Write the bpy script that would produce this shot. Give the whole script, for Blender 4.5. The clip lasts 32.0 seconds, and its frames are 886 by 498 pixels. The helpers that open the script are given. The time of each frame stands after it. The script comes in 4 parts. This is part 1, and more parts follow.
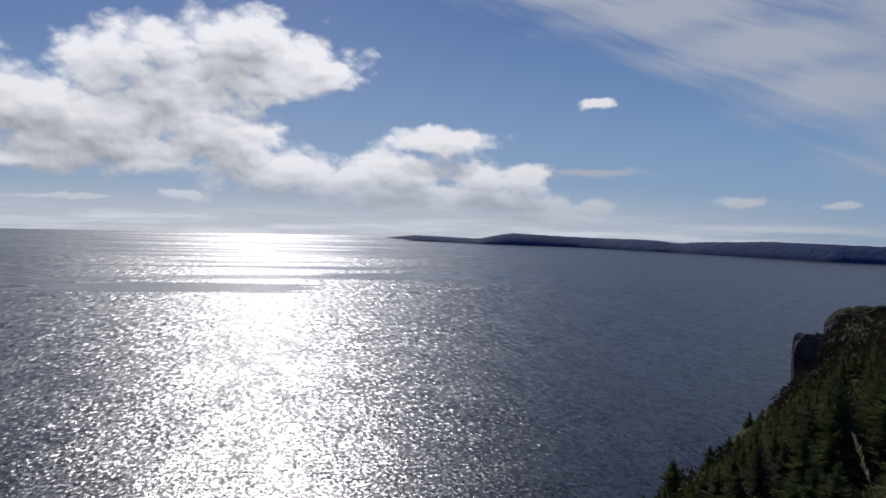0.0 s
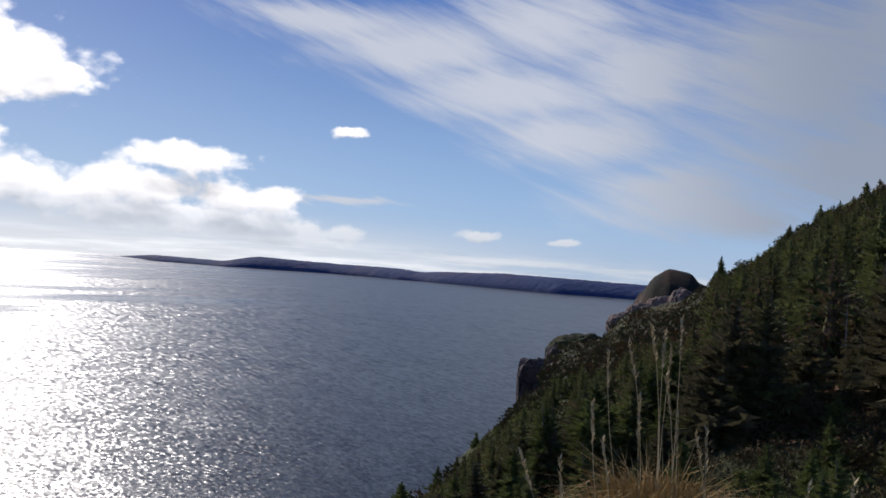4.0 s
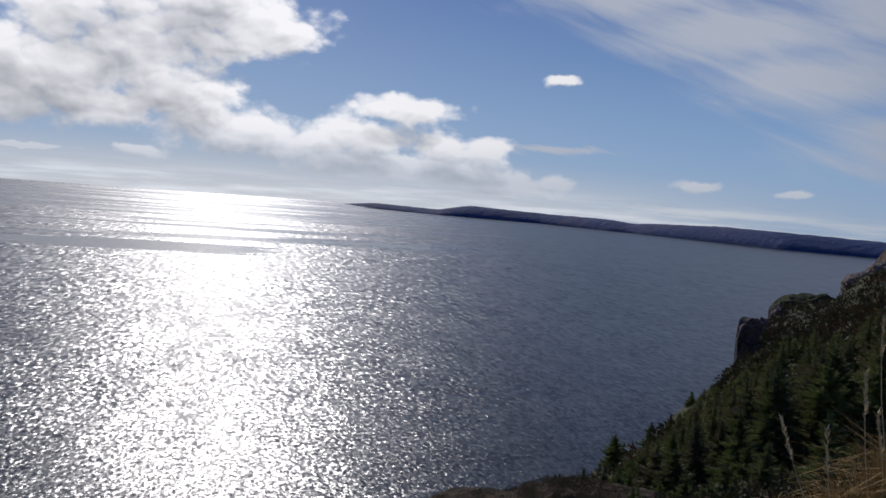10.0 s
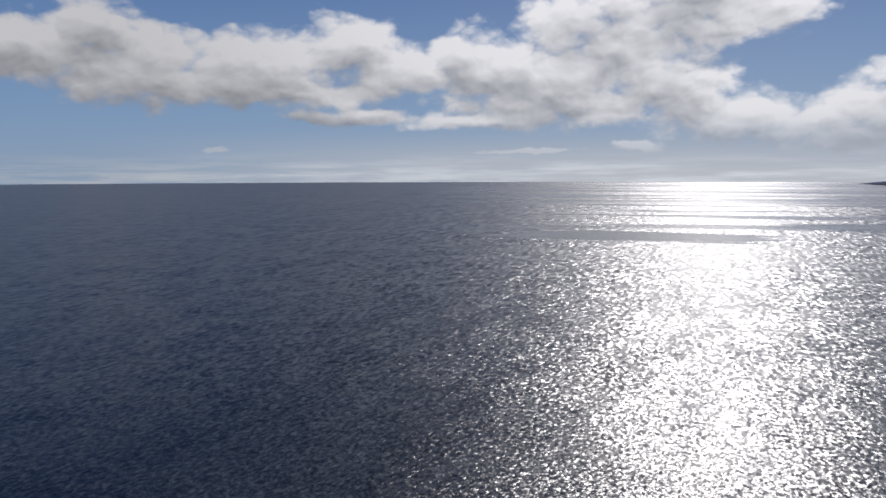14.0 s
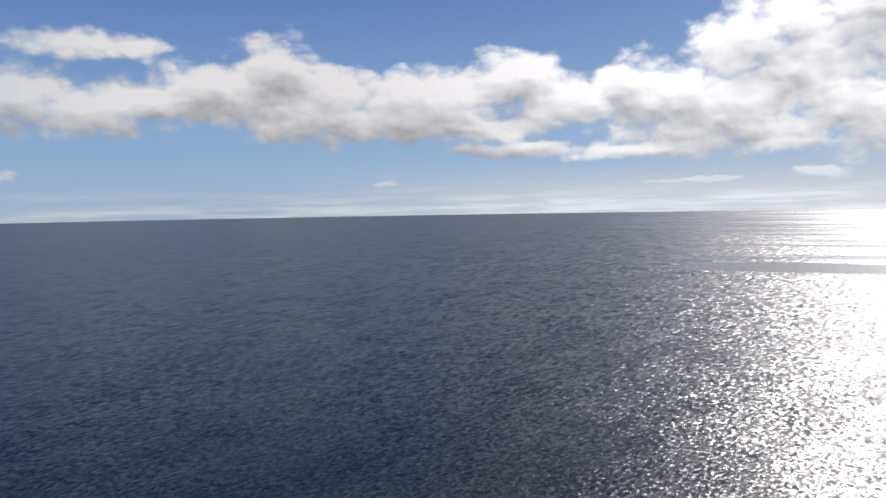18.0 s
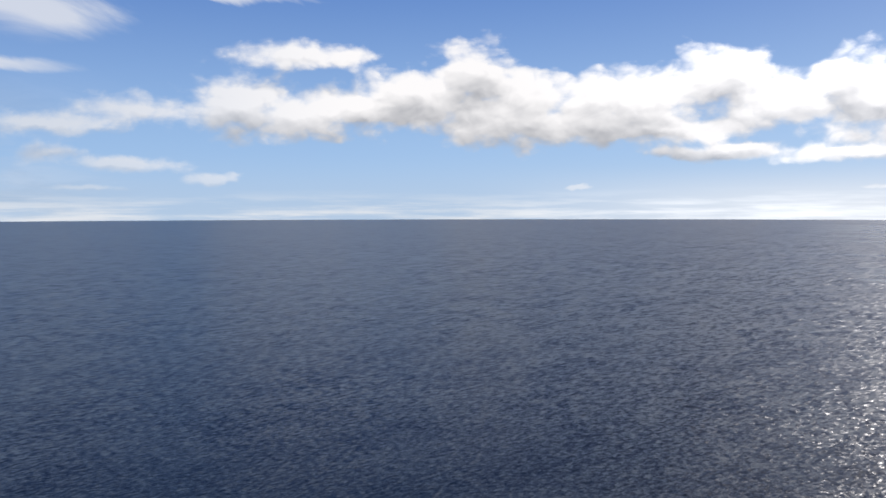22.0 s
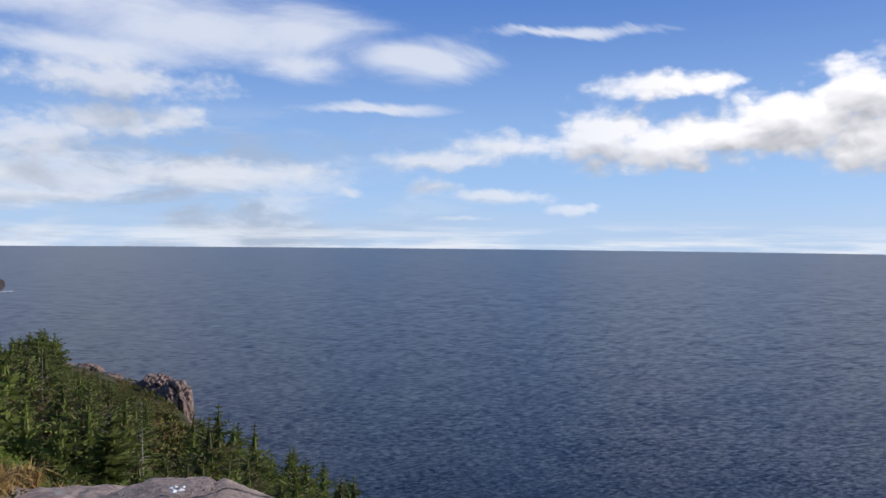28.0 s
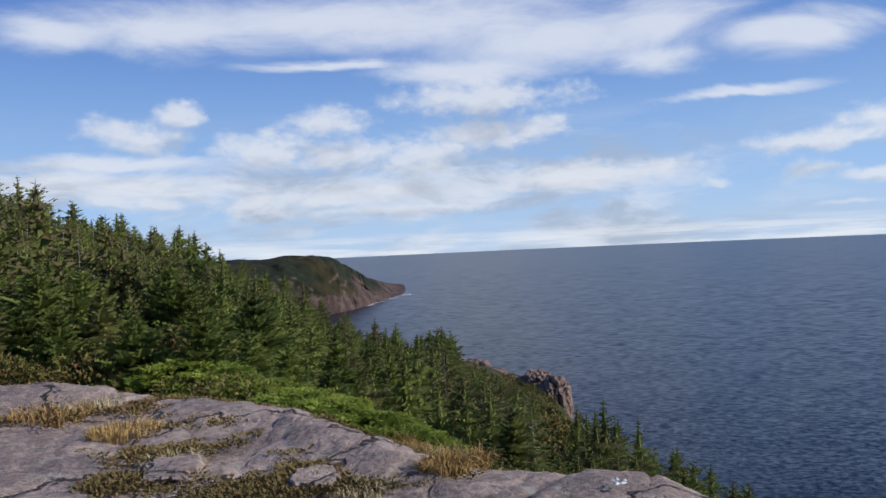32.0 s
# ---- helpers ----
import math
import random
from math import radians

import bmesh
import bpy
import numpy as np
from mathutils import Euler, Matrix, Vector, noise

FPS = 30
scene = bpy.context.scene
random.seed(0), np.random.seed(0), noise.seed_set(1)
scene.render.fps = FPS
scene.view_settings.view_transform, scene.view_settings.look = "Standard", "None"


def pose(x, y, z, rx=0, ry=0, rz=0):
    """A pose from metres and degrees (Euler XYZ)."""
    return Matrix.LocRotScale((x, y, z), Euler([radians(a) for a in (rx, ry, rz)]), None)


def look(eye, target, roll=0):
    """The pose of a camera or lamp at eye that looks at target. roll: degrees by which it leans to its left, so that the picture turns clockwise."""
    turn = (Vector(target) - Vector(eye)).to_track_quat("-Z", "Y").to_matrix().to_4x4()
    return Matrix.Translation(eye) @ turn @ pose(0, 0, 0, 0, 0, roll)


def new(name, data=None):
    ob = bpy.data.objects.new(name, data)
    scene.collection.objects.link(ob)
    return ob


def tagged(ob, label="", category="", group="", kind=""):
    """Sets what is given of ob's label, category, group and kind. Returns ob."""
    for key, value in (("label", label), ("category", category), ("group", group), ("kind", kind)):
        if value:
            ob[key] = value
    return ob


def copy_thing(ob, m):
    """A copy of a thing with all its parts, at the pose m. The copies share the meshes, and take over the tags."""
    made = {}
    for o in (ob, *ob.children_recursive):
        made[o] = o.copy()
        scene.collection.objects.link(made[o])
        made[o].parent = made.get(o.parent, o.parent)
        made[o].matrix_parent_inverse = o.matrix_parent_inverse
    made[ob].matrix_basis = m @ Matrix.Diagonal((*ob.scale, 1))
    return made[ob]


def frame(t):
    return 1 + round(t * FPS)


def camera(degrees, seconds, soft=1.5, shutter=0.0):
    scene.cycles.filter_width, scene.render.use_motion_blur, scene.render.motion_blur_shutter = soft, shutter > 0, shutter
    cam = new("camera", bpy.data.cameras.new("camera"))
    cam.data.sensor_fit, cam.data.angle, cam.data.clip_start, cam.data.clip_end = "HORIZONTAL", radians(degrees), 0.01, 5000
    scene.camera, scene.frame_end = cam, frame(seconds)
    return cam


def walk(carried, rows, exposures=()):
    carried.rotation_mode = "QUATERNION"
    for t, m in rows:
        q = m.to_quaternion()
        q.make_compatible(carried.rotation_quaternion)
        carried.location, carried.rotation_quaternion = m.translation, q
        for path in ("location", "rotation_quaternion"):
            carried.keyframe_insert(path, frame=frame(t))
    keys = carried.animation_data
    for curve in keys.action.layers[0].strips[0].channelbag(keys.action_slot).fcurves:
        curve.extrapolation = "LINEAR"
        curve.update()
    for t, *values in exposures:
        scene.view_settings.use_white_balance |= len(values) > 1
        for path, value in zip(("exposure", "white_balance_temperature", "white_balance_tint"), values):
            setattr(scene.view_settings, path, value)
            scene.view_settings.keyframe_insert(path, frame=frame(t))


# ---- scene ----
# ---- camera ----
EYE = 60.0            # height of the eye above the sea
REACH = 0.75          # the camera is held at arm's length from the turning body
cam = camera(59.4, 32.0, soft=1.6, shutter=0.0)
# seconds, turn to the left of +y, tilt up, lean
ROWS = [
    (0, 0.02, -1.53, 1.42),
    (0.5, -1.88, -1.41, 1.80),
    (1, -3.47, -1.10, 2.10),
    (1.5, -5.15, -0.27, 2.44),
    (2, -7.24, 0.21, 3.18),
    (2.5, -11.09, -0.38, 3.51),
    (3, -14.64, -0.40, 4.18),
    (3.5, -17.05, 1.04, 4.36),
    (5.5, -21.44, 0.89, 0.96),
    (6, -23.52, 1.42, 1.69),
    (6.5, -23.58, 1.35, 1.82),
    (7, -21.22, 1.09, 1.36),
    (7.5, -23.29, 1.21, 1.50),
    (8, -19.77, 1.10, 0.83),
    (8.5, -16.08, 1.23, 1.32),
    (9, -11.98, 0.38, 1.83),
    (9.5, -8.20, -1.64, 2.59),
    (10, -3.18, -3.57, 4.30),
    (10.5, 5.27, -4.53, 5.59),
    (11, 8.54, -5.80, 5.36),
    (11.5, 10.52, -7.57, 1.50),
    (12, 12.56, -7.98, 1.34),
    (12.5, 22.77, -9.74, 1.57),
    (13, 26.61, -7.59, 1.62),
    (13.5, 29.34, -6.94, -0.08),
    (14, 32.40, -5.62, -0.15),
    (14.5, 33.28, -5.09, 0.22),
    (16.5, 38.50, -4.17, -0.64),
    (17, 40.36, -3.66, -0.71),
    (17.5, 42.74, -3.65, -0.91),
    (18, 44.44, -3.21, -0.95),
    (18.5, 45.68, -2.93, -1.29),
    (19, 46.69, -3.00, -1.55),
    (19.5, 48.41, -2.78, -1.33),
    (20, 50.38, -2.87, -1.13),
    (20.5, 51.95, -2.99, -0.98),
    (21, 53.74, -2.80, -1.17),
    (21.5, 56.10, -2.64, -0.76),
    (22, 58.44, -2.88, -0.12),
    (22.5, 59.87, -2.11, -0.25),
    (23, 61.19, -2.52, -0.30),
    (23.5, 63.29, -2.27, -0.60),
    (24, 65.87, -2.71, -0.62),
    (24.5, 68.43, -2.69, -0.78),
    (26.5, 75.36, -2.36, -1.36),
    (27, 80.48, -1.67, -2.34),
    (27.5, 84.41, -0.38, -0.28),
    (28, 84.36, -0.72, 0.58),
    (28.5, 87.10, -1.84, -0.29),
    (29, 90.87, -3.20, -1.19),
    (29.5, 92.96, -1.76, -0.62),
    (30, 96.69, -1.28, -0.95),
    (30.5, 100.64, -1.59, -0.87),
    (31, 103.81, -1.36, -1.92),
    (31.5, 107.37, -1.04, -2.45),
    (32, 110.85, -0.40, -2.64),
]


def carried_pose(yaw, tilt, lean):
    a = radians(yaw)
    return pose(-REACH * math.sin(a), REACH * math.cos(a), EYE, 0, 0, yaw) @ pose(0, 0, 0, 90 + tilt) @ pose(0, 0, 0, 0, 0, lean)


# seconds, stops, white balance
EXPOSURES = [(0.0, -0.83, 6350, 13), (2.0, -0.83, 6350, 13), (3.0, -0.66, 6400, 13), (3.7, -0.35, 6600, 13), (5.5, 0.0, 6780, 12.5), (8.0, 0.04, 6780, 12.5), (9.5, -0.55, 6500, 13), (10.5, -0.8, 6400, 13),
             (12.0, -0.92, 6400, 13), (14.5, -0.9, 6450, 13), (17.0, -0.62, 6600, 13), (19.0, -0.28, 6650, 12), (20.0, -0.17, 6670, 12), (22.0, -0.05, 6670, 12), (25.0, -0.06, 6600, 12), (28.0, 0.04, 6500, 13), (32.0, 0.0, 6500, 12)]
walk(cam, [(t, carried_pose(yaw, tilt, lean)) for t, yaw, tilt, lean in ROWS], EXPOSURES)

# ---- world and sun ----
SUN_TURN, SUN_HEIGHT = 13.0, 29.0
SKY_STRENGTH = 0.07


class Net:
    """Short hand for building node trees."""

    def __init__(self, tree):
        self.tree = tree
        tree.nodes.clear()

    def put(self, kind):
        return self.tree.nodes.new(kind)

    def feed(self, socket, value):
        if isinstance(value, bpy.types.NodeSocket):
            self.tree.links.new(value, socket)
        elif value is not None:
            if isinstance(value, (tuple, list)) and len(value) == 3 and socket.type == "RGBA":
                value = (*value, 1)
            socket.default_value = value

    def math(self, op, a, b=None, c=None, clamp=False):
        n = self.put("ShaderNodeMath")
        n.operation, n.use_clamp = op, clamp
        for s, v in zip(n.inputs, (a, b, c)):
            self.feed(s, v)
        return n.outputs[0]

    def vec(self, op, a, b=None, c=None):
        n = self.put("ShaderNodeVectorMath")
        n.operation = op
        for s, v in zip(n.inputs, (a, b, c)):
            self.feed(s, v)
        return n.outputs["Value"] if op in ("LENGTH", "DOT_PRODUCT", "DISTANCE") else n.outputs["Vector"]

    def noise(self, vector, scale, detail=4.0, rough=0.55, distortion=0.0, kind="FBM"):
        n = self.put("ShaderNodeTexNoise")
        n.noise_type = kind
        self.feed(n.inputs["Vector"], vector)
        for k, v in (("Scale", scale), ("Detail", detail), ("Roughness", rough), ("Distortion", distortion)):
            self.feed(n.inputs[k], v)
        return n

    def ramp(self, value, low, high, to_low=0.0, to_high=1.0, smooth=True):
        n = self.put("ShaderNodeMapRange")
        n.interpolation_type, n.clamp = "SMOOTHSTEP" if smooth else "LINEAR", True
        for s, v in zip(n.inputs, (value, low, high, to_low, to_high)):
            self.feed(s, v)
        return n.outputs[0]

    def mix(self, f, a, b, blend="MIX"):
        n = self.put("ShaderNodeMix")
        n.data_type, n.blend_type = "RGBA", blend
        self.feed(n.inputs[0], f)
        self.feed(n.inputs[6], a)
        self.feed(n.inputs[7], b)
        return n.outputs[2]

    def combine(self, x, y, z):
        n = self.put("ShaderNodeCombineXYZ")
        for s, v in zip(n.inputs, (x, y, z)):
            self.feed(s, v)
        return n.outputs[0]

    def split(self, v):
        n = self.put("ShaderNodeSeparateXYZ")
        self.feed(n.inputs[0], v)
        return n.outputs


# heaped clouds and thin veils: turn to the left, height over the horizon, half width, half height, in degrees
HEAPS_a = [
    (14.7, 12.5, 7.4, 2.7), (19.7, 12.3, 3.0, 2.0), (14.4, 13.5, 3.5, 2.0), (8.9, 11.6, 2.8, 1.3), (12.7, 10.4, 4.0, 1.2), (28.2, 8.1, 4.2, 2.7),
    (23.5, 7.6, 4.2, 2.4), (27.2, 5.5, 4.3, 1.8), (22.1, 5.5, 3.9, 1.6), (17.7, 8.1, 3.8, 2.4), (15.4, 6.6, 3.9, 2.0), (11.8, 4.4, 6.8, 1.7),
    (6.9, 4.1, 4.9, 1.7), (3.6, 4.9, 3.7, 1.6), (-0.4, 7.0, 3.5, 1.2), (1.0, 7.1, 3.9, 1.0), (-3.0, 4.5, 2.5, 1.4), (-5.7, 4.1, 2.1, 1.5),
]
HEAPS_b = [
    (-1.4, 2.9, 6.2, 1.1), (-7.2, 2.0, 5.3, 0.7), (-11.0, 2.4, 1.9, 0.5), (-10.9, 10.0, 1.3, 0.38), (-20.8, 3.0, 1.6, 0.5), (-27.1, 2.8, 1.2, 0.3),
    (-22.3, 1.2, 6.0, 0.3), (68.4, 11.7, 5.2, 1.1), (72.7, 7.9, 4.3, 2.0), (68.3, 7.5, 4.6, 1.7), (64.6, 7.9, 3.4, 1.8), (61.1, 9.1, 2.7, 1.6),
    (56.1, 10.2, 3.0, 2.6), (52.3, 8.6, 3.3, 2.2), (47.4, 8.1, 4.5, 2.1), (39.1, 9.6, 4.3, 2.0), (35.5, 8.0, 4.4, 2.3), (31.6, 9.3, 2.3, 1.7),
]
HEAPS_c = [
    (29.7, 7.6, 3.4, 1.8), (22.8, 11.5, 3.8, 2.5), (19.8, 9.4, 4.0, 2.8), (24.9, 6.5, 4.3, 1.9), (19.8, 5.6, 3.0, 1.3), (42.5, 6.3, 6.2, 1.1),
    (38.4, 4.8, 4.9, 0.6), (29.8, 4.4, 5.7, 0.6), (48.6, 2.3, 1.1, 0.2), (26.4, 2.3, 3.7, 0.2),
    (18.5, 2.4, 1.6, 0.4), (74.9, 2.9, 1.9, 0.4), (53.2, 7.4, 4.9, 2.1), (44.8, 8.4, 5.5, 2.0), (39.2, 4.6, 3.9, 0.5), (107.2, 11.2, 6.2, 1.3),
]
HEAPS_d = [
    (103.6, 8.7, 2.0, 1.0), (107.3, 8.6, 4.1, 1.0), (117.7, 7.4, 3.5, 1.1), (119.1, 9.9, 3.1, 1.0), (123.4, 7.9, 3.4, 1.4), (132.1, 9.2, 3.1, 1.2),
    (129.4, 10.3, 1.6, 1.0), (111.5, 7.2, 4.2, 1.2), (124.0, 4.1, 2.2, 0.7), (119.5, 4.1, 2.4, 0.6), (121.6, 1.8, 1.6, 0.4), (133.7, 4.6, 2.3, 0.6),
    (131.2, 4.4, 1.8, 0.5), (100.5, 5.2, 7.6, 1.0), (85.4, 6.5, 4.4, 0.7), (84.8, 4.5, 1.9, 0.7), (91.2, 4.1, 1.1, 0.4), (83.2, 2.1, 2.3, 0.2),
]
HEAPS_e = [
    (2.5, 3.0, 6.0, 1.2), (-4.5, 2.6, 5.0, 0.9), (54.0, 7.4, 6.0, 2.2), (60.0, 8.6, 5.0, 2.4), (47.5, 7.0, 6.0, 1.7), (79.5, 7.6, 4.2, 0.9), (80.5, 3.9, 3.6, 0.5), (114.6, 4.9, 5.4, 0.9), (114.6, 3.3, 7.8, 0.5),
]
VEILS_a = [
    (-8.5, 17.4, 7.5, 1.4), (-15.4, 16.1, 8.6, 2.2), (-22.2, 13.6, 9.2, 2.5), (-28.1, 10.5, 7.9, 2.4), (-34.4, 7.3, 7.6, 2.0), (-25.0, 18.0, 8.8, 3.1),
    (-31.7, 15.0, 6.2, 3.9), (-42.0, 14.6, 9.8, 7.1), (-48.5, 16.7, 8.7, 5.7), (-39.5, 5.0, 5.8, 1.2), (-10.9, 4.8, 4.4, 0.3), (115.6, 16.7, 19.1, 2.2),
    (102.0, 14.8, 10.5, 2.0), (94.8, 15.5, 5.4, 1.9), (84.4, 13.3, 3.4, 1.3), (137.0, 15.5, 4.7, 1.4), (109.6, 13.2, 6.2, 1.3), (118.7, 13.7, 6.1, 0.4),
]
VEILS_b = [
    (89.8, 10.2, 5.5, 0.3), (133.6, 7.1, 9.2, 0.6), (136.4, 5.6, 10.1, 0.9), (129.6, 15.8, 8.2, 1.5), (86.3, 13.8, 4.5, 1.4), (94.8, 13.2, 4.0, 1.3),
    (-36.0, 6.0, 9.0, 2.2), (-46.0, 9.0, 9.0, 5.0), (89.0, 10.4, 4.4, 0.4), (75.7, 15.5, 6.5, 0.4), (53.1, 11.1, 3.5, 0.3),
]


def cloud_group(name, heaps):
    """A field over turn and height that is 0 in the middle of each cloud and 1 at its rim."""
    tree = bpy.data.node_groups.new(name, "ShaderNodeTree")
    tree.interface.new_socket("at", in_out="INPUT", socket_type="NodeSocketVector")
    tree.interface.new_socket("depth", in_out="OUTPUT", socket_type="NodeSocketFloat")
    net = Net(tree)
    at, out = net.put("NodeGroupInput").outputs[0], net.put("NodeGroupOutput")
    best = None
    for a, e, w, h in heaps:
        d = net.vec("LENGTH", net.vec("MULTIPLY_ADD", at, (1 / w, 1 / h, 0), (-a / w, -e / h, 0)))
        if best is None:
            best = d
        else:
            best = net.math("SMOOTH_MIN", best, d, 0.45)
    net.feed(out.inputs[0], best)
    return tree


def build_world():
    world = bpy.data.worlds.new("sky")
    scene.world = world
    world.use_nodes = True
    net = Net(world.node_tree)
    way = net.put("ShaderNodeTexCoord").outputs["Generated"]
    x, y, z = net.split(way)
    turn = net.math("MULTIPLY", net.math("ARCTAN2", net.math("MULTIPLY", x, -1.0), y), 57.2958)
    height = net.math("ADD", net.math("MULTIPLY", net.math("ARCSINE", z), 57.2958), 0.7)
    at = net.combine(turn, height, 0.0)

    sky = net.put("ShaderNodeTexSky")
    sky.sky_type, sky.sun_disc = "NISHITA", False
    sky.sun_elevation, sky.sun_rotation = radians(SUN_HEIGHT), radians(-SUN_TURN)
    sky.altitude, sky.air_density, sky.dust_density, sky.ozone_density = 60.0, 1.0, 0.6, 2.0
    sky_up = net.combine(x, y, net.math("MAXIMUM", z, 0.004))
    net.feed(sky.inputs[0], sky_up)
    colour = net.vec("SCALE", sky.outputs[0])
    colour.node.inputs["Scale"].default_value = SKY_STRENGTH
    # clear blue of cold air, paler towards the horizon
    clear = net.mix(net.ramp(height, 0.0, 22.0), (0.38, 0.63, 1.00), (0.066, 0.205, 0.63))
    colour = net.mix(0.80, colour, clear)
    colour = net.mix(net.ramp(height, 22.0, 60.0), colour, (0.055, 0.12, 0.32))
    low = net.ramp(height, -0.5, 5.0, 0.7, 0.0)
    colour = net.mix(low, colour, (0.50, 0.64, 0.80))

    sunward = net.vec("DOT_PRODUCT", way, (-math.sin(radians(SUN_TURN)) * math.cos(radians(SUN_HEIGHT)), math.cos(radians(SUN_TURN)) * math.cos(radians(SUN_HEIGHT)), math.sin(radians(SUN_HEIGHT))))
    glare = net.math("MULTIPLY", net.ramp(sunward, 0.62, 0.90), net.ramp(height, 0.0, 4.2, 0.8, 0.0))
    colour = net.mix(glare, colour, (0.98, 1.02, 1.06))
    # thin veils, drawn out along the wind, which slants in the south-east
    slant = net.math("MULTIPLY", net.ramp(turn, 0.0, 40.0, 0.34, 0.0), net.math("ADD", turn, 20.0))
    drawn = net.combine(turn, net.math("MULTIPLY", net.math("SUBTRACT", height, slant), net.ramp(turn, 55.0, 90.0, 1.0, 0.45)), 0.0)
    wisp = net.noise(net.vec("MULTIPLY", drawn, (0.06, 0.34, 1)), 1.0, 8.0, 0.62, 0.6)
    bend = net.vec("MULTIPLY", net.vec("SUBTRACT", wisp.outputs["Color"], (0.5, 0.5, 0.5)), (9.0, 3.0, 0))
    veil = net.put("ShaderNodeGroup")
    veil.node_tree = cloud_group("veils", VEILS_a + VEILS_b)
    net.feed(veil.inputs[0], net.vec("ADD", at, bend))
    fine = net.noise(net.vec("MULTIPLY", drawn, (0.11, 0.75, 1)), 1.0, 9.0, 0.62, 0.5).outputs[0]
    thin = net.math("ADD", net.math("SUBTRACT", 1.15, veil.outputs[0]), net.math("MULTIPLY", net.math("SUBTRACT", fine, 0.5), 1.3))
    thin = net.ramp(thin, -0.2, 0.95, 0.0, 0.88)
    grey = net.ramp(turn, -46.0, -24.0, 1.0, 0.0)
    colour = net.mix(thin, colour, net.mix(grey, (0.70, 0.76, 0.86), (0.35, 0.41, 0.51)))

    # broken cloud sheet in the north-west
    sheet = net.noise(net.vec("MULTIPLY", at, (0.085, 0.30, 1)), 1.0, 7.0, 0.6, 0.5).outputs[0]
    sheet = net.math("MULTIPLY", net.ramp(sheet, 0.38, 0.62, 0.0, 0.78), net.math("MULTIPLY", net.ramp(turn, 76.0, 104.0), net.ramp(height, 11.0, 5.0)))
    colour = net.mix(sheet, colour, net.mix(net.ramp(fine, 0.4, 0.62), (0.40, 0.46, 0.55), (0.72, 0.77, 0.84)))

    half = (0.5, 0.5, 0.5)
    # heaped clouds with ragged rims, bright where nothing lies over them, grey on their undersides
    heap_tree = cloud_group("heaps", HEAPS_a + HEAPS_b + HEAPS_c + HEAPS_d + HEAPS_e)
    big = net.noise(net.vec("MULTIPLY", at, (0.22, 0.34, 1)), 1.0, 3.0, 0.55)
    small = net.noise(net.vec("MULTIPLY", at, (0.8, 1.3, 1)), 1.0, 5.0, 0.6)
    shift = net.vec("MULTIPLY", net.vec("SUBTRACT", big.outputs["Color"], half), (2.6, 1.2, 0))
    shift = net.vec("ADD", shift, net.vec("MULTIPLY", net.vec("SUBTRACT", small.outputs["Color"], half), (0.75, 0.42, 0)))

    def puffs(place, across, up, depth):
        n = net.put("ShaderNodeTexVoronoi")
        n.voronoi_dimensions, n.feature = "2D", "SMOOTH_F1"
        net.feed(n.inputs["Vector"], net.vec("MULTIPLY", place, (across, up, 0)))
        n.inputs["Scale"].default_value, n.inputs["Smoothness"].default_value = 1.0, 0.35
        return net.math("MULTIPLY", net.math("SUBTRACT", 0.42, n.outputs["Distance"]), depth)

    def heaps(aside, raised, fine=1.0):
        """How deep a sight line lies inside the heaped clouds: their outline, great puffs and small ones."""
        place = net.vec("ADD", net.vec("ADD", at, shift), (aside, raised, 0.0))
        g = net.put("ShaderNodeGroup")
        g.node_tree = heap_tree
        net.feed(g.inputs[0], place)
        puff = net.math("ADD", puffs(place, 0.28, 0.48, 0.62), net.math("ADD", puffs(place, 0.72, 1.15, 0.38), puffs(place, 2.0, 2.9, 0.11)))
        return net.math("ADD", net.math("SUBTRACT", 1.0, g.outputs[0]), net.math("MULTIPLY", puff, fine))

    # the heaps to the south are crisp, those to the north-west soft and thin
    soft = net.ramp(turn, 63.0, 88.0)
    inside = heaps(0.0, 0.0)
    body = net.math("ADD", inside, net.math("MULTIPLY", net.math("SUBTRACT", small.outputs[0], 0.5), net.math("MULTIPLY_ADD", soft, 0.7, 0.55)))
    body = net.math("ADD", body, net.math("MULTIPLY_ADD", soft, 0.06, 0.08))
    cover = net.ramp(body, net.math("MULTIPLY_ADD", soft, -0.16, -0.12), net.math("MULTIPLY_ADD", soft, 0.40, 0.52))
    cover = net.math("MULTIPLY", cover, net.math("MULTIPLY_ADD", soft, -0.15, 1.0))
    # cloud that stands over or before a puff takes its light
    above = heaps(0.0, 1.9, 0.4)
    close = heaps(-0.18, 0.34)
    shade = net.math("MULTIPLY", net.ramp(above, -0.25, 0.85), net.ramp(big.outputs[0], 0.30, 0.62, 0.55, 1.0))
    relief = net.math("SUBTRACT", close, net.math("ADD", inside, 0.03))
    shade = net.math("ADD", net.math("MULTIPLY", shade, 0.78), net.math("MULTIPLY", relief, 0.55), clamp=True)
    white = net.mix(shade, net.mix(soft, (1.00, 1.01, 1.03), (0.72, 0.77, 0.84)), net.mix(soft, (0.38, 0.405, 0.45), (0.36, 0.41, 0.49)))
    # light comes through the heaps that stand near the sun
    near_sun = net.vec("DOT_PRODUCT", way, (-math.sin(radians(SUN_TURN)) * math.cos(radians(SUN_HEIGHT)), math.cos(radians(SUN_TURN)) * math.cos(radians(SUN_HEIGHT)), math.sin(radians(SUN_HEIGHT))))
    glow = net.vec("SCALE", white)
    net.feed(glow.node.inputs["Scale"], net.ramp(near_sun, 0.72, 0.97, 1.0, 1.5))
    white = glow
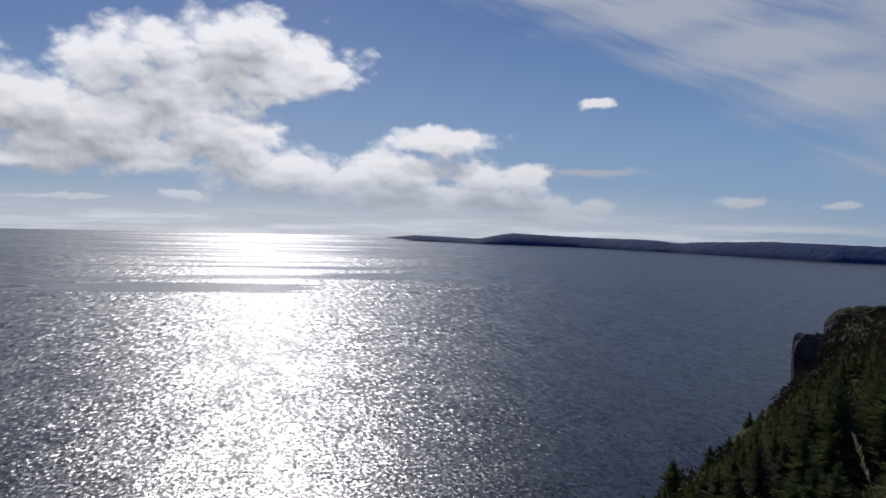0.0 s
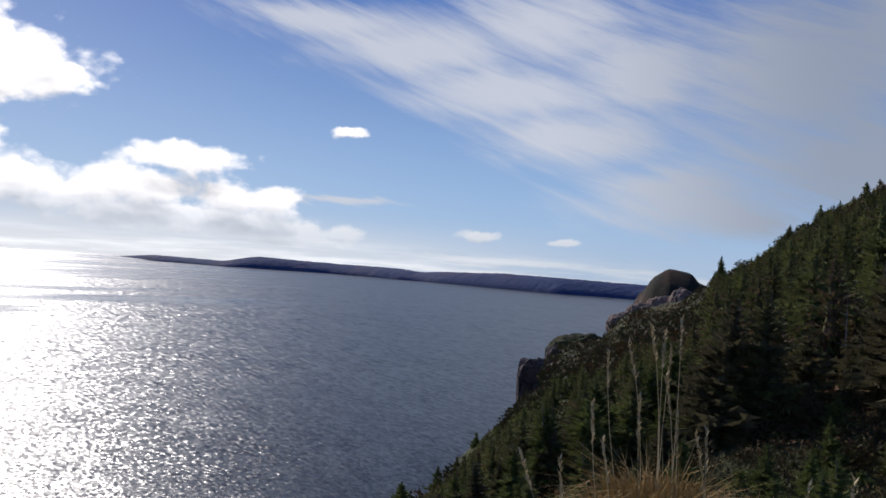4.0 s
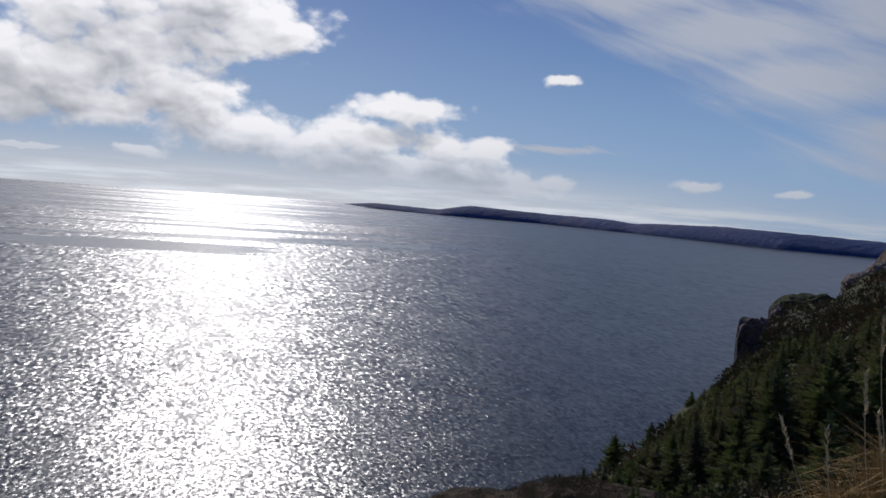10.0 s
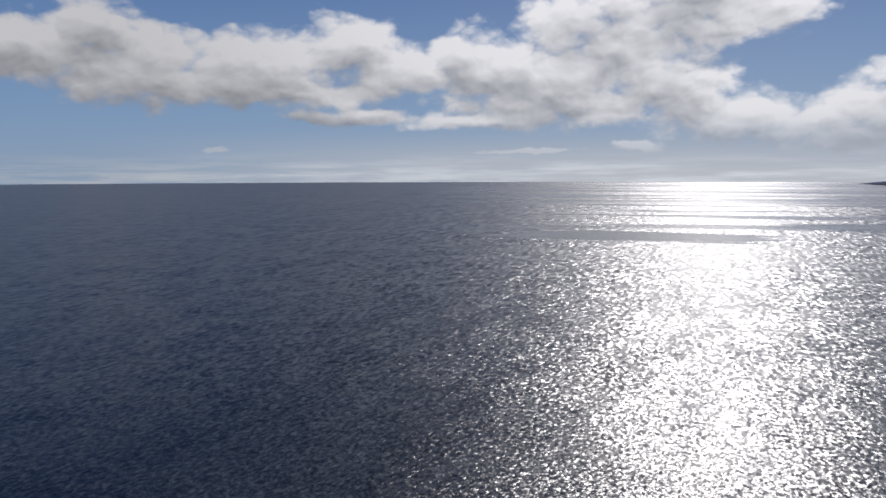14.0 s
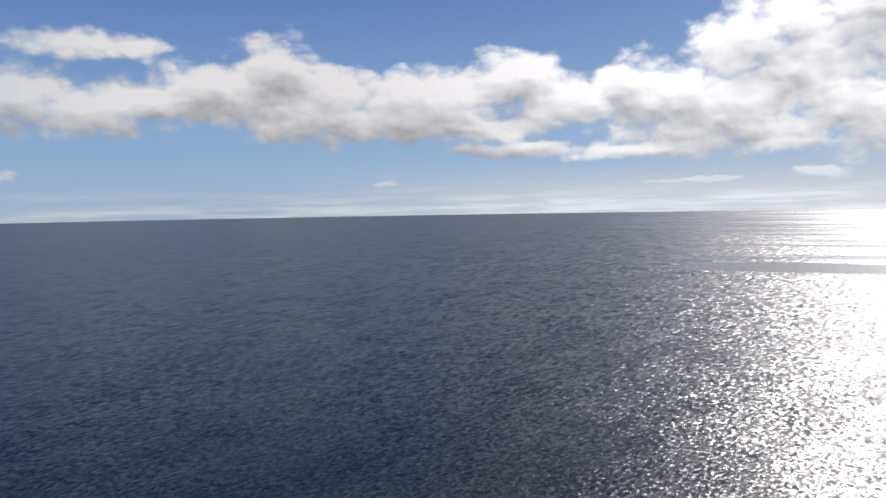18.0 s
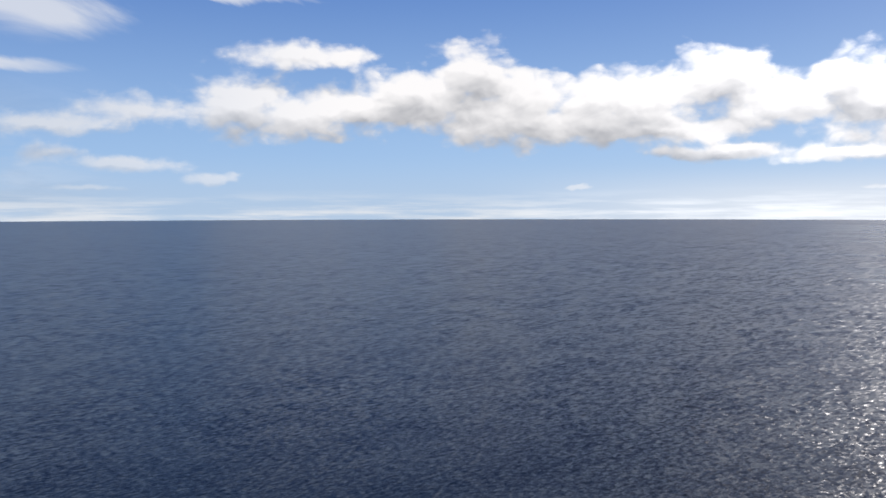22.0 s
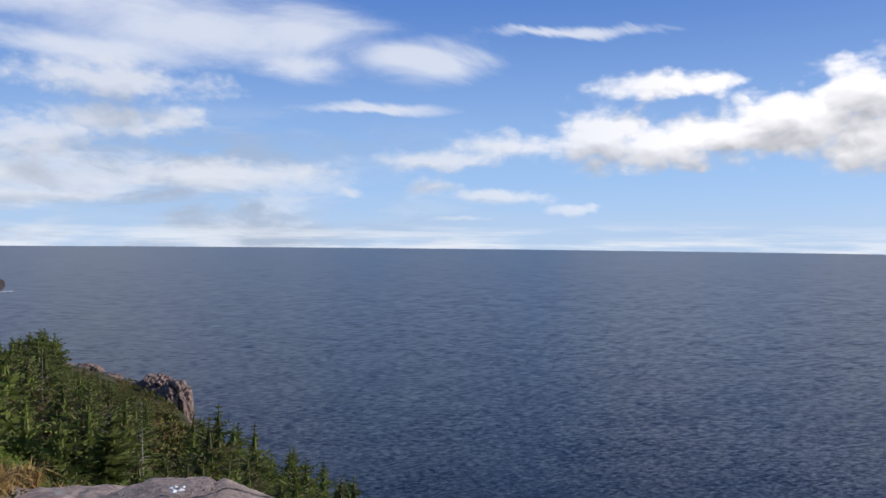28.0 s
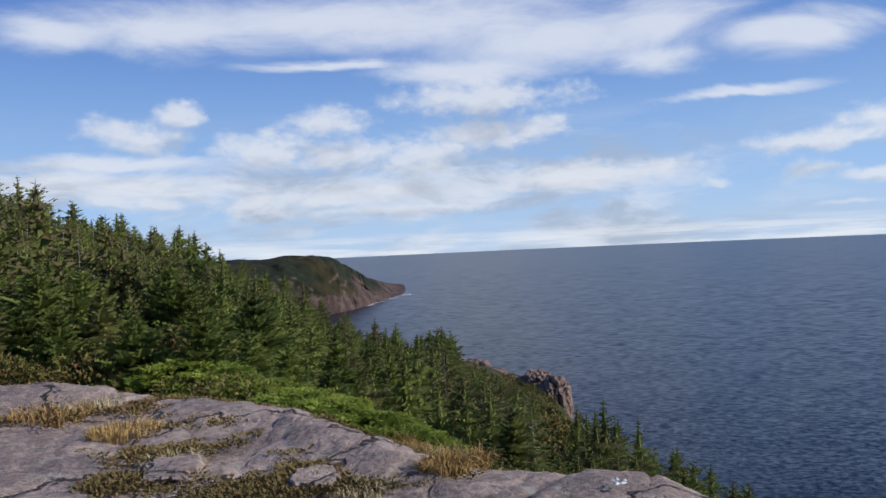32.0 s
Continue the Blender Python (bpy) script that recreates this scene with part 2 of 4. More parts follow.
    # distance pales the clouds near the horizon
    white = net.mix(net.ramp(height, 0.3, 5.0, 0.5, 0.0), white, (0.66, 0.75, 0.84))
    colour = net.mix(net.math("MULTIPLY", cover, net.ramp(height, 0.2, 5.5, 0.30, 1.0)), colour, white)
    # a bright bank along the horizon
    bank = net.noise(net.vec("MULTIPLY", at, (0.10, 1.4, 1)), 1.0, 6.0, 0.6).outputs[0]
    strip = net.math("MULTIPLY", net.ramp(height, 0.1, 2.4, 1.0, 0.0), net.ramp(bank, 0.40, 0.66))
    lit = net.vec("SCALE", (0.80, 0.85, 0.90))
    net.feed(lit.node.inputs["Scale"], net.ramp(near_sun, 0.60, 0.90, 1.0, 1.55))
    colour = net.mix(net.math("MULTIPLY", strip, 0.9), colour, lit)
    # below the horizon the dim light of the sea
    colour = net.mix(net.ramp(height, -0.9, -0.3, 1.0, 0.0), colour, (0.10, 0.13, 0.18))
    back = net.put("ShaderNodeBackground")
    net.feed(back.inputs[0], colour)
    back.inputs[1].default_value = 1.0
    net.feed(net.put("ShaderNodeOutputWorld").inputs[0], back.outputs[0])


build_world()
sun = new("sun", bpy.data.lights.new("sun", "SUN"))
sun.data.energy, sun.data.angle, sun.data.color = 4.3, radians(0.55), (1.0, 0.965, 0.93)
a, e = radians(SUN_TURN), radians(SUN_HEIGHT)
TO_SUN = Vector((-math.sin(a) * math.cos(e), math.cos(a) * math.cos(e), math.sin(e)))
sun.matrix_world = look(TO_SUN * 300 + Vector((0, 0, EYE)), (0, 0, EYE))


# ---- materials ----
def material(name):
    m = bpy.data.materials.new(name)
    m.use_nodes = True
    net = Net(m.node_tree)
    b = net.put("ShaderNodeBsdfPrincipled")
    net.feed(net.put("ShaderNodeOutputMaterial").inputs[0], b.outputs[0])
    place = net.put("ShaderNodeNewGeometry").outputs["Position"]
    return m, net, b, place


def bumped(net, b, height, strength, distance):
    n = net.put("ShaderNodeBump")
    n.inputs["Strength"].default_value, n.inputs["Distance"].default_value = strength, distance
    net.feed(n.inputs["Height"], height)
    net.feed(b.inputs["Normal"], n.outputs[0])


def sea_material():
    m, net, b, place = material("sea_water")
    # ruffled and slick stretches, drawn out across the wind; the slick ones imitate cloud shadow
    flat = net.vec("MULTIPLY", place, (1, 1, 0))
    turned = net.put("ShaderNodeVectorRotate")
    turned.rotation_type = "Z_AXIS"
    net.feed(turned.inputs["Vector"], flat)
    turned.inputs["Angle"].default_value = radians(-SUN_TURN)
    wind = turned.outputs[0]
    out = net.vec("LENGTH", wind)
    near_streak = net.noise(net.vec("MULTIPLY", wind, (0.0016, 0.0085, 1)), 1.0, 4.0, 0.55, 0.3).outputs[0]
    far_streak = net.noise(net.vec("MULTIPLY_ADD", wind, (0.0007, 0.0030, 1), (9.0, 4.0, 2.0)), 1.0, 4.0, 0.6, 0.3).outputs[0]
    shade_slick = net.math("MULTIPLY", net.ramp(near_streak, 0.46, 0.64), net.ramp(out, 700.0, 950.0))
    shade_slick = net.math("MAXIMUM", shade_slick, net.math("MULTIPLY", net.ramp(far_streak, 0.44, 0.60), net.ramp(out, 1300.0, 1900.0)))
    # smooth ellipse that stands in for a cloud's shadow across the glitter
    shade_lane = net.vec("LENGTH", net.vec("MULTIPLY_ADD", wind, (1 / 150, 1 / 70, 0), (70 / 150, -745 / 70, 0)))
    edge = net.noise(net.vec("MULTIPLY", wind, (0.006, 0.030, 1)), 1.0, 5.0, 0.6).outputs[0]
    shade_lane = net.ramp(net.math("ADD", shade_lane, net.math("MULTIPLY", net.math("SUBTRACT", edge, 0.5), 1.6)), 0.75, 1.05, 1.0, 0.0)
    # the slicks are kept to the glitter below the sun, faint to either side
    wx, wy, _ = net.split(wind)
    bearing = net.math("ARCTAN2", wx, wy)
    aside = net.math("ABSOLUTE", bearing)
    shade_slick = net.math("MULTIPLY", shade_slick, net.ramp(aside, 0.16, 0.42, 1.0, 0.10))
    shade_slick = net.math("MAXIMUM", shade_slick, shade_lane)
    gust = net.noise(net.vec("MULTIPLY", wind, (0.0035, 0.0075, 1)), 1.0, 4.0, 0.6, 0.4).outputs[0]
    half = (0.5, 0.5, 0.5)
    tilt = None
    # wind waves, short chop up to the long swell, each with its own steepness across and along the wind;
    # wave length grows with distance from the viewpoint, so that ripples keep their apparent size
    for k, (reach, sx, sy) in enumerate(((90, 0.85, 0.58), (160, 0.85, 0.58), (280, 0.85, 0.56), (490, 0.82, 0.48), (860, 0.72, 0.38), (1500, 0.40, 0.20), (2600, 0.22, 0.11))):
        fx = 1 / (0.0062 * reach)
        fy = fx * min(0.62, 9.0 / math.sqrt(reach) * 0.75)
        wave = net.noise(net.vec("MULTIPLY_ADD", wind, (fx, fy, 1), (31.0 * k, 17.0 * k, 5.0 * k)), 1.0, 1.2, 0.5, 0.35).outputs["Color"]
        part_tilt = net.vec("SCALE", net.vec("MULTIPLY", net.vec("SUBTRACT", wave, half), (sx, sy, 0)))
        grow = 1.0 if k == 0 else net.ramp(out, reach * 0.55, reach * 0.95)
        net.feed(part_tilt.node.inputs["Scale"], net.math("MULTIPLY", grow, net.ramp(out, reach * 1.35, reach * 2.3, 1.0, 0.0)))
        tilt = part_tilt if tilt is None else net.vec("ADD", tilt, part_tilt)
    for fx, fy, sx, sy in ((0.055, 0.030, 0.22, 0.22), (2.6, 2.2, 0.50, 0.45)):
        wave = net.noise(net.vec("MULTIPLY", wind, (fx, fy, 1)), 1.0, 2.0, 0.55, 0.5).outputs["Color"]
        tilt = net.vec("ADD", tilt, net.vec("MULTIPLY", net.vec("SUBTRACT", wave, half), (sx, sy, 0)))
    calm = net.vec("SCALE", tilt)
    # slopes shrink away from the sun's bearing, which brightens the sea there
    net.feed(calm.node.inputs["Scale"], net.math("MULTIPLY", net.math("MULTIPLY", net.ramp(gust, 0.30, 0.70, 0.92, 1.06), net.math("MULTIPLY", net.ramp(aside, 0.36, 0.90, 1.0, 0.55), net.ramp(bearing, 0.22, 0.60, 1.0, 0.62))), net.ramp(shade_slick, 0.0, 1.0, 1.0, 0.25)))
    back = net.put("ShaderNodeVectorRotate")
    back.rotation_type = "Z_AXIS"
    net.feed(back.inputs["Vector"], calm)
    back.inputs["Angle"].default_value = radians(SUN_TURN)
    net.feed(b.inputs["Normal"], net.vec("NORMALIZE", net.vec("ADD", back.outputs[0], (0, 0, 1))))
    deep = net.noise(net.vec("MULTIPLY", place, (0.003, 0.003, 0)), 1.0, 3.0).outputs[0]
    net.feed(b.inputs["Base Color"], net.mix(deep, (0.005, 0.007, 0.010), (0.008, 0.011, 0.016)))
    net.feed(b.inputs["Roughness"], net.math("MULTIPLY", net.ramp(shade_slick, 0.0, 1.0, 0.345, 0.20), net.ramp(aside, 0.36, 0.90, 1.0, 0.86)))
    b.inputs["IOR"].default_value = 1.33
    return m


def land_material(name, dark, light, bare, bare_share, scale=1.0, steep=0.0, shore=0.0):
    """Heath and turf with bare rock showing through."""
    m, net, b, place = material(name)
    grain = net.noise(place, 1.6 * scale, 8.0, 0.65).outputs[0]
    patch = net.noise(place, 0.22 * scale, 5.0, 0.6).outputs[0]
    turf = net.mix(net.ramp(grain, 0.3, 0.7), dark, light)
    turf = net.mix(net.ramp(patch, 0.5, 0.62), turf, (light[0] * 1.5, light[1] * 1.05, light[2] * 0.9))
    show = net.noise(net.vec("MULTIPLY", place, (1, 1, 0.6)), 0.13 * scale, 6.0, 0.65).outputs[0]
    stone = net.mix(grain, bare, (bare[0] * 0.5, bare[1] * 0.5, bare[2] * 0.5))
    bald = net.ramp(show, 0.72 - bare_share, 0.77 - bare_share)
    if steep:
        up = net.split(net.put("ShaderNodeNewGeometry").outputs["Normal"])[2]
        wall = net.ramp(net.math("ADD", net.math("ABSOLUTE", up), net.math("MULTIPLY", net.math("SUBTRACT", show, 0.5), 0.8)), steep - 0.06, steep + 0.06, 1.0, 0.0)
        bald = net.math("MAXIMUM", bald, wall)
        seam = net.noise(net.vec("MULTIPLY", place, (1, 1, 0.5)), 1.2 * scale, 6.0, 0.7).outputs[0]
        stone = net.mix(net.ramp(seam, 0.35, 0.6), stone, (bare[0] * 0.35, bare[1] * 0.33, bare[2] * 0.34))
    if shore:
        foot = net.math("MULTIPLY_ADD", net.math("SUBTRACT", show, 0.5), 90.0, net.split(place)[2])
        bald = net.math("MAXIMUM", bald, net.ramp(foot, shore - 6.0, shore + 6.0, 1.0, 0.0))
    net.feed(b.inputs["Base Color"], net.mix(bald, turf, stone))
    b.inputs["Roughness"].default_value = 0.95
    b.inputs["Specular IOR Level"].default_value = 0.15
    bumped(net, b, grain, 0.8, 0.25 / scale)
    return m


def rock_material(name, pale, dark, scale=1.0, lichen=0.5):
    m, net, b, place = material(name)
    grain = net.noise(place, 22.0 * scale, 6.0, 0.7).outputs[0]
    blotch = net.noise(place, 1.3 * scale, 7.0, 0.65, 0.4).outputs[0]
    mottle = net.noise(place, 9.0 * scale, 8.0, 0.75, 0.3).outputs[0]
    stone = net.mix(net.ramp(net.math("MULTIPLY_ADD", mottle, 0.7, net.math("MULTIPLY", blotch, 0.5)), 0.49, 0.64), pale, dark)
    stone = net.mix(net.ramp(mottle, 0.30, 0.42, 0.75, 0.0), stone, (dark[0] * 0.45, dark[1] * 0.45, dark[2] * 0.45))
    stone = net.mix(net.ramp(grain, 0.35, 0.75, 0.0, 0.55), stone, (pale[0] * 1.25, pale[1] * 1.2, pale[2] * 1.2))
    spots = net.noise(place, 4.2 * scale, 8.0, 0.7, 0.2).outputs[0]
    stone = net.mix(net.ramp(spots, 0.57, 0.66, 0.0, lichen), stone, (0.36, 0.38, 0.31))
    crack = net.put("ShaderNodeTexVoronoi")
    crack.feature = "DISTANCE_TO_EDGE"
    net.feed(crack.inputs["Vector"], net.vec("ADD", place, net.vec("SCALE", net.noise(place, 2.0 * scale, 4.0).outputs["Color"])))
    crack.inputs["Scale"].default_value = 0.55 * scale
    line = net.ramp(crack.outputs["Distance"], 0.0, 0.025)
    net.feed(b.inputs["Base Color"], net.mix(line, (0.035, 0.03, 0.027), stone))
    b.inputs["Roughness"].default_value = 0.88
    b.inputs["Specular IOR Level"].default_value = 0.25
    bumped(net, b, net.math("ADD", net.math("MULTIPLY", line, 0.6), net.math("ADD", net.math("MULTIPLY", grain, 0.4), net.math("MULTIPLY", mottle, 0.8))), 0.9, 0.05 / scale)
    return m


def leaf_material(name, deep, fresh, dry=None, island=False, thin=0.1):
    m, net, b, place = material(name)
    if island:
        chance = net.put("ShaderNodeNewGeometry").outputs["Random Per Island"]
    else:
        chance = net.put("ShaderNodeObjectInfo").outputs["Random"]
    grain = net.noise(place, 2.2, 4.0, 0.6).outputs[0]
    wood = net.noise(place, 0.12, 3.0).outputs[0]
    stand = net.ramp(net.noise(place, 0.55, 2.0, 0.5).outputs[0], 0.32, 0.68)
    mixup = net.math("MULTIPLY_ADD", chance, 0.22 if island else 0.6, net.math("MULTIPLY_ADD", stand, 0.6 if island else 0.15, net.math("MULTIPLY", grain, 0.3)))
    c = net.mix(mixup, deep, fresh)
    if dry:
        c = net.mix(net.ramp(net.math("ADD", net.math("MULTIPLY", chance, 0.35), wood), 0.72, 0.86), c, dry)
    net.feed(b.inputs["Base Color"], c)
    b.inputs["Roughness"].default_value = 0.75
    b.inputs["Specular IOR Level"].default_value = 0.12
    through_leaf = net.put("ShaderNodeBsdfTranslucent")
    net.feed(through_leaf.inputs[0], c)
    both = net.put("ShaderNodeMixShader")
    both.inputs[0].default_value = thin
    net.feed(both.inputs[1], b.outputs[0])
    net.feed(both.inputs[2], through_leaf.outputs[0])
    for n in net.tree.nodes:
        if n.type == "OUTPUT_MATERIAL":
            net.feed(n.inputs[0], both.outputs[0])
    return m


def plain_material(name, low, high, scale=8.0, rough=0.9):
    m, net, b, place = material(name)
    n = net.noise(place, scale, 6.0, 0.65).outputs[0]
    net.feed(b.inputs["Base Color"], net.mix(net.ramp(n, 0.3, 0.7), low, high))
    b.inputs["Roughness"].default_value = rough
    b.inputs["Specular IOR Level"].default_value = 0.1
    bumped(net, b, n, 0.4, 0.3 / scale)
    return m


SEA = sea_material()
HEATH = land_material("heath", (0.020, 0.026, 0.011), (0.056, 0.060, 0.024), (0.14, 0.105, 0.088), 0.08)
DOME = land_material("dome_heath", (0.017, 0.019, 0.013), (0.032, 0.026, 0.018), (0.20, 0.145, 0.115), 0.05, 0.25, 0.40)
# blue haze of the distance is mixed into this headland's base colours
HAZED_LAND = land_material("hazed_land", (0.030, 0.052, 0.125), (0.045, 0.070, 0.155), (0.07, 0.08, 0.10), 0.02, 0.02)
CAPE = land_material("cape_turf", (0.011, 0.017, 0.009), (0.024, 0.029, 0.014), (0.15, 0.108, 0.092), 0.05, 0.10, 0.34, 17.0)
ROCK = rock_material("granite", (0.50, 0.38, 0.305), (0.185, 0.150, 0.128), 1.0, 0.75)
CLIFF = rock_material("cliff_granite", (0.29, 0.205, 0.160), (0.12, 0.084, 0.070), 0.25, 0.2)
# cliff granite darkened to carry the shade on the buttress faces
SHADED_CLIFF = rock_material("shaded_cliff", (0.12, 0.085, 0.08), (0.05, 0.038, 0.036), 0.25, 0.1)
BARK = plain_material("bark", (0.06, 0.05, 0.042), (0.17, 0.15, 0.13), 14.0)
SNAG = plain_material("bleached_wood", (0.15, 0.135, 0.115), (0.34, 0.31, 0.27), 14.0)
NEEDLES = leaf_material("spruce_needles", (0.036, 0.060, 0.016), (0.235, 0.285, 0.066), (0.17, 0.155, 0.06), False, 0.25)
WOODS = leaf_material("far_spruce_needles", (0.034, 0.055, 0.016), (0.235, 0.275, 0.068), (0.17, 0.14, 0.07), True, 0.25)
# browner needles for the east, also darkened for its backlit shade
SHADED_NEEDLES = leaf_material("shaded_spruce_needles", (0.038, 0.054, 0.020), (0.20, 0.23, 0.068), (0.10, 0.088, 0.048), False, 0.25)
SHADED_WOODS = leaf_material("shaded_spruce_woods", (0.036, 0.048, 0.019), (0.195, 0.205, 0.066), (0.135, 0.092, 0.054), True, 0.22)
FRESH = leaf_material("fresh_needles", (0.10, 0.155, 0.026), (0.40, 0.475, 0.085), None, True, 0.35)
STRAW = leaf_material("dry_grass", (0.21, 0.125, 0.040), (0.50, 0.34, 0.13), None, True)
SHRUB = leaf_material("shrub_leaves", (0.028, 0.030, 0.013), (0.075, 0.068, 0.027), (0.10, 0.055, 0.028), True)
MEADOW = leaf_material("green_heath", (0.055, 0.065, 0.018), (0.17, 0.165, 0.045), (0.17, 0.09, 0.04), True)
TURF = leaf_material("brown_turf", (0.10, 0.078, 0.030), (0.27, 0.205, 0.080), (0.15, 0.07, 0.045), True)
PALE_STRAW = leaf_material("pale_stalks", (0.32, 0.25, 0.13), (0.62, 0.53, 0.34), None, True)
PEAT = plain_material("peaty_soil", (0.022, 0.015, 0.010), (0.075, 0.048, 0.028), 5.0)
WHITE = plain_material("white_lichen", (0.55, 0.55, 0.52), (0.80, 0.80, 0.78), 30.0)


# ---- building helpers ----
def mesh_object(name, verts, faces, mat, parent=None, label="", smooth=False):
    me = bpy.data.meshes.new(name)
    me.from_pydata(verts if isinstance(verts, list) else verts.tolist(), [], faces if isinstance(faces, list) else faces.tolist())
    me.materials.append(mat)
    if smooth:
        me.shade_smooth()
    ob = new(name, me)
    if parent is not None:
        ob.parent = parent
    return tagged(ob, label)


def soup(name, tri, mat, parent=None, label=""):
    v = tri.reshape(-1, 3)
    me = bpy.data.meshes.new(name)
    n = len(v)
    me.vertices.add(n)
    me.vertices.foreach_set("co", v.astype(np.float32).ravel())
    me.loops.add(n)
    me.loops.foreach_set("vertex_index", np.arange(n, dtype=np.int32))
    me.polygons.add(n // 3)
    me.polygons.foreach_set("loop_start", np.arange(0, n, 3, dtype=np.int32))
    me.update(calc_edges=True)
    me.materials.append(mat)
    ob = new(name, me)
    if parent is not None:
        ob.parent = parent
    return tagged(ob, label)


def grid_faces(n, m, wrap=False):
    i, j = np.meshgrid(np.arange(n if wrap else n - 1), np.arange(m - 1), indexing="ij")
    k = (i + 1) % n
    return np.stack([i * m + j, k * m + j, k * m + j + 1, i * m + j + 1], -1).reshape(-1, 4)


def fbm(x, y, z, octaves=5, h=0.8):
    return noise.fractal(Vector((x, y, z)), h, 2.1, octaves, noise_basis="PERLIN_ORIGINAL")


def way(turn):
    a = np.radians(turn)
    return -np.sin(a), np.cos(a)


# ---- the land round the viewpoint ----
# rows: turn, brink distance and drop, middle distance and slope angle, crest distance and angle, fall beyond it
EAST = [
    (-75.0, 4.5, -1.30, 20, -2.0, 120, 15.5, 0.10), (-60.0, 4.5, -1.35, 14, -8.0, 120, 12.5, 0.10),
    (-53.0, 4.5, -1.35, 12, -11.0, 125, 9.9, 0.08), (-46.6, 4.5, -1.35, 12, -12.0, 130, 6.9, 0.05),
    (-42.0, 4.5, -1.35, 12, -12.5, 140, 3.9, 0.02), (-38.5, 4.5, -1.35, 12, -13.0, 150, 1.5, -0.03),
    (-36.8, 4.5, -1.35, 13, -13.0, 165, 0.3, -0.20), (-35.4, 4.5, -1.40, 13, -13.5, 185, -0.8, -0.50),
    (-32.0, 4.5, -1.40, 14, -14.5, 180, -1.7, -0.80), (-30.2, 4.5, -1.40, 14, -15.0, 145, -3.8, -0.90),
    (-27.2, 4.5, -1.45, 14, -16.0, 132, -4.5, -1.00), (-26.8, 4.5, -1.45, 14, -16.3, 105, -7.2, -1.00),
]
FACE = [
    (-24.4, 4.5, -1.50, 14, -17.0, 90, -9.4, -1.10), (-23.0, 4.4, -1.50, 14, -17.5, 62, -10.6, -1.20),
    (-21.5, 4.3, -1.50, 13, -18.5, 45, -12.2, -1.20), (-19.0, 4.3, -1.50, 12, -19.5, 32, -14.6, -1.20),
    (-16.0, 4.2, -1.50, 11, -20.5, 24, -17.0, -1.20), (-12.0, 4.0, -1.55, 9, -21.5, 14, -19.2, -1.30),
    (-8.0, 3.8, -1.60, 7, -22.5, 10.5, -20.8, -1.40), (-4.0, 3.7, -1.60, 5.5, -24.5, 8.0, -24.0, -1.40),
    (0.0, 3.5, -1.65, 4.5, -26.0, 5.5, -26.5, -1.40), (20.0, 3.4, -1.70, 4.0, -27.0, 4.5, -28.0, -1.40),
    (70.0, 3.8, -1.70, 5.0, -26.0, 8.0, -27.0, -1.20), (80.0, 4.6, -1.60, 8.0, -26.0, 18, -25.5, -1.20),
]
WEST = [
    (85.0, 5.1, -1.55, 12, -24.5, 30, -23.4, -1.1), (89.4, 5.4, -1.50, 16, -25.5, 42, -20.6, -1.1),
    (92.5, 5.5, -1.50, 18, -25.0, 50, -18.9, -1.1), (97.7, 5.6, -1.48, 20, -23.5, 65, -16.1, -1.1),
    (101.6, 5.7, -1.46, 22, -22.0, 85, -13.5, -1.1), (102.6, 5.7, -1.46, 22, -21.5, 97, -11.2, -1.1),
    (104.0, 5.7, -1.46, 22, -21.0, 98, -9.9, -1.1), (109.3, 5.8, -1.45, 22, -19.0, 110, -7.9, -1.0),
    (113.2, 6.2, -1.45, 22, -17.0, 120, -7.0, -0.9), (116.6, 6.8, -1.45, 20, -13.5, 122, -6.7, -0.8),
    (120.0, 7.5, -1.40, 18, -11.5, 118, -5.1, -0.5),
]
INLAND = [
    (125.0, 8.3, -1.40, 17, -9.5, 100, -1.9, -0.1), (129.4, 9.0, -1.38, 16, -8.0, 90, 0.2, 0.0),
    (132.0, 9.3, -1.35, 16, -7.0, 85, 1.2, 0.0), (136.0, 9.8, -1.30, 16, -6.0, 75, 2.3, 0.0),
    (140.0, 10.3, -1.28, 16, -4.5, 62, 4.0, 0.0), (150.0, 10.0, -1.25, 16, -2.0, 58, 8.0, 0.08),
    (165.0, 7.0, -1.20, 18, 2.0, 58, 11.0, 0.1), (180.0, 5.0, -1.20, 20, 4.0, 60, 12.0, 0.1),
    (240.0, 5.0, -1.20, 20, 4.0, 80, 14.0, 0.1), (285.0, 4.5, -1.30, 20, -2.0, 120, 15.5, 0.1),
]
SHAPE = np.array(EAST + FACE + WEST + INLAND)


def ground_z(turn, r):
    """Height over the sea at a turn in degrees and a distance from the viewpoint."""
    if turn < -75:
        turn += 360
    rb, zb, rm, em, re, ee, fall = (np.interp(turn, SHAPE[:, 0], SHAPE[:, k]) for k in range(1, 8))
    zm, ze = rm * math.tan(radians(em - 0.7)), re * math.tan(radians(ee - 0.7))
    if r <= re:
        z = np.interp(r, (0.0, rb, rm, re), (-1.5, zb, zm, ze))
    else:
        z = ze + (r - re) * fall
    return EYE + float(z)


def ground_at(x, y):
    return ground_z(math.degrees(math.atan2(-x, y)), math.hypot(x, y))


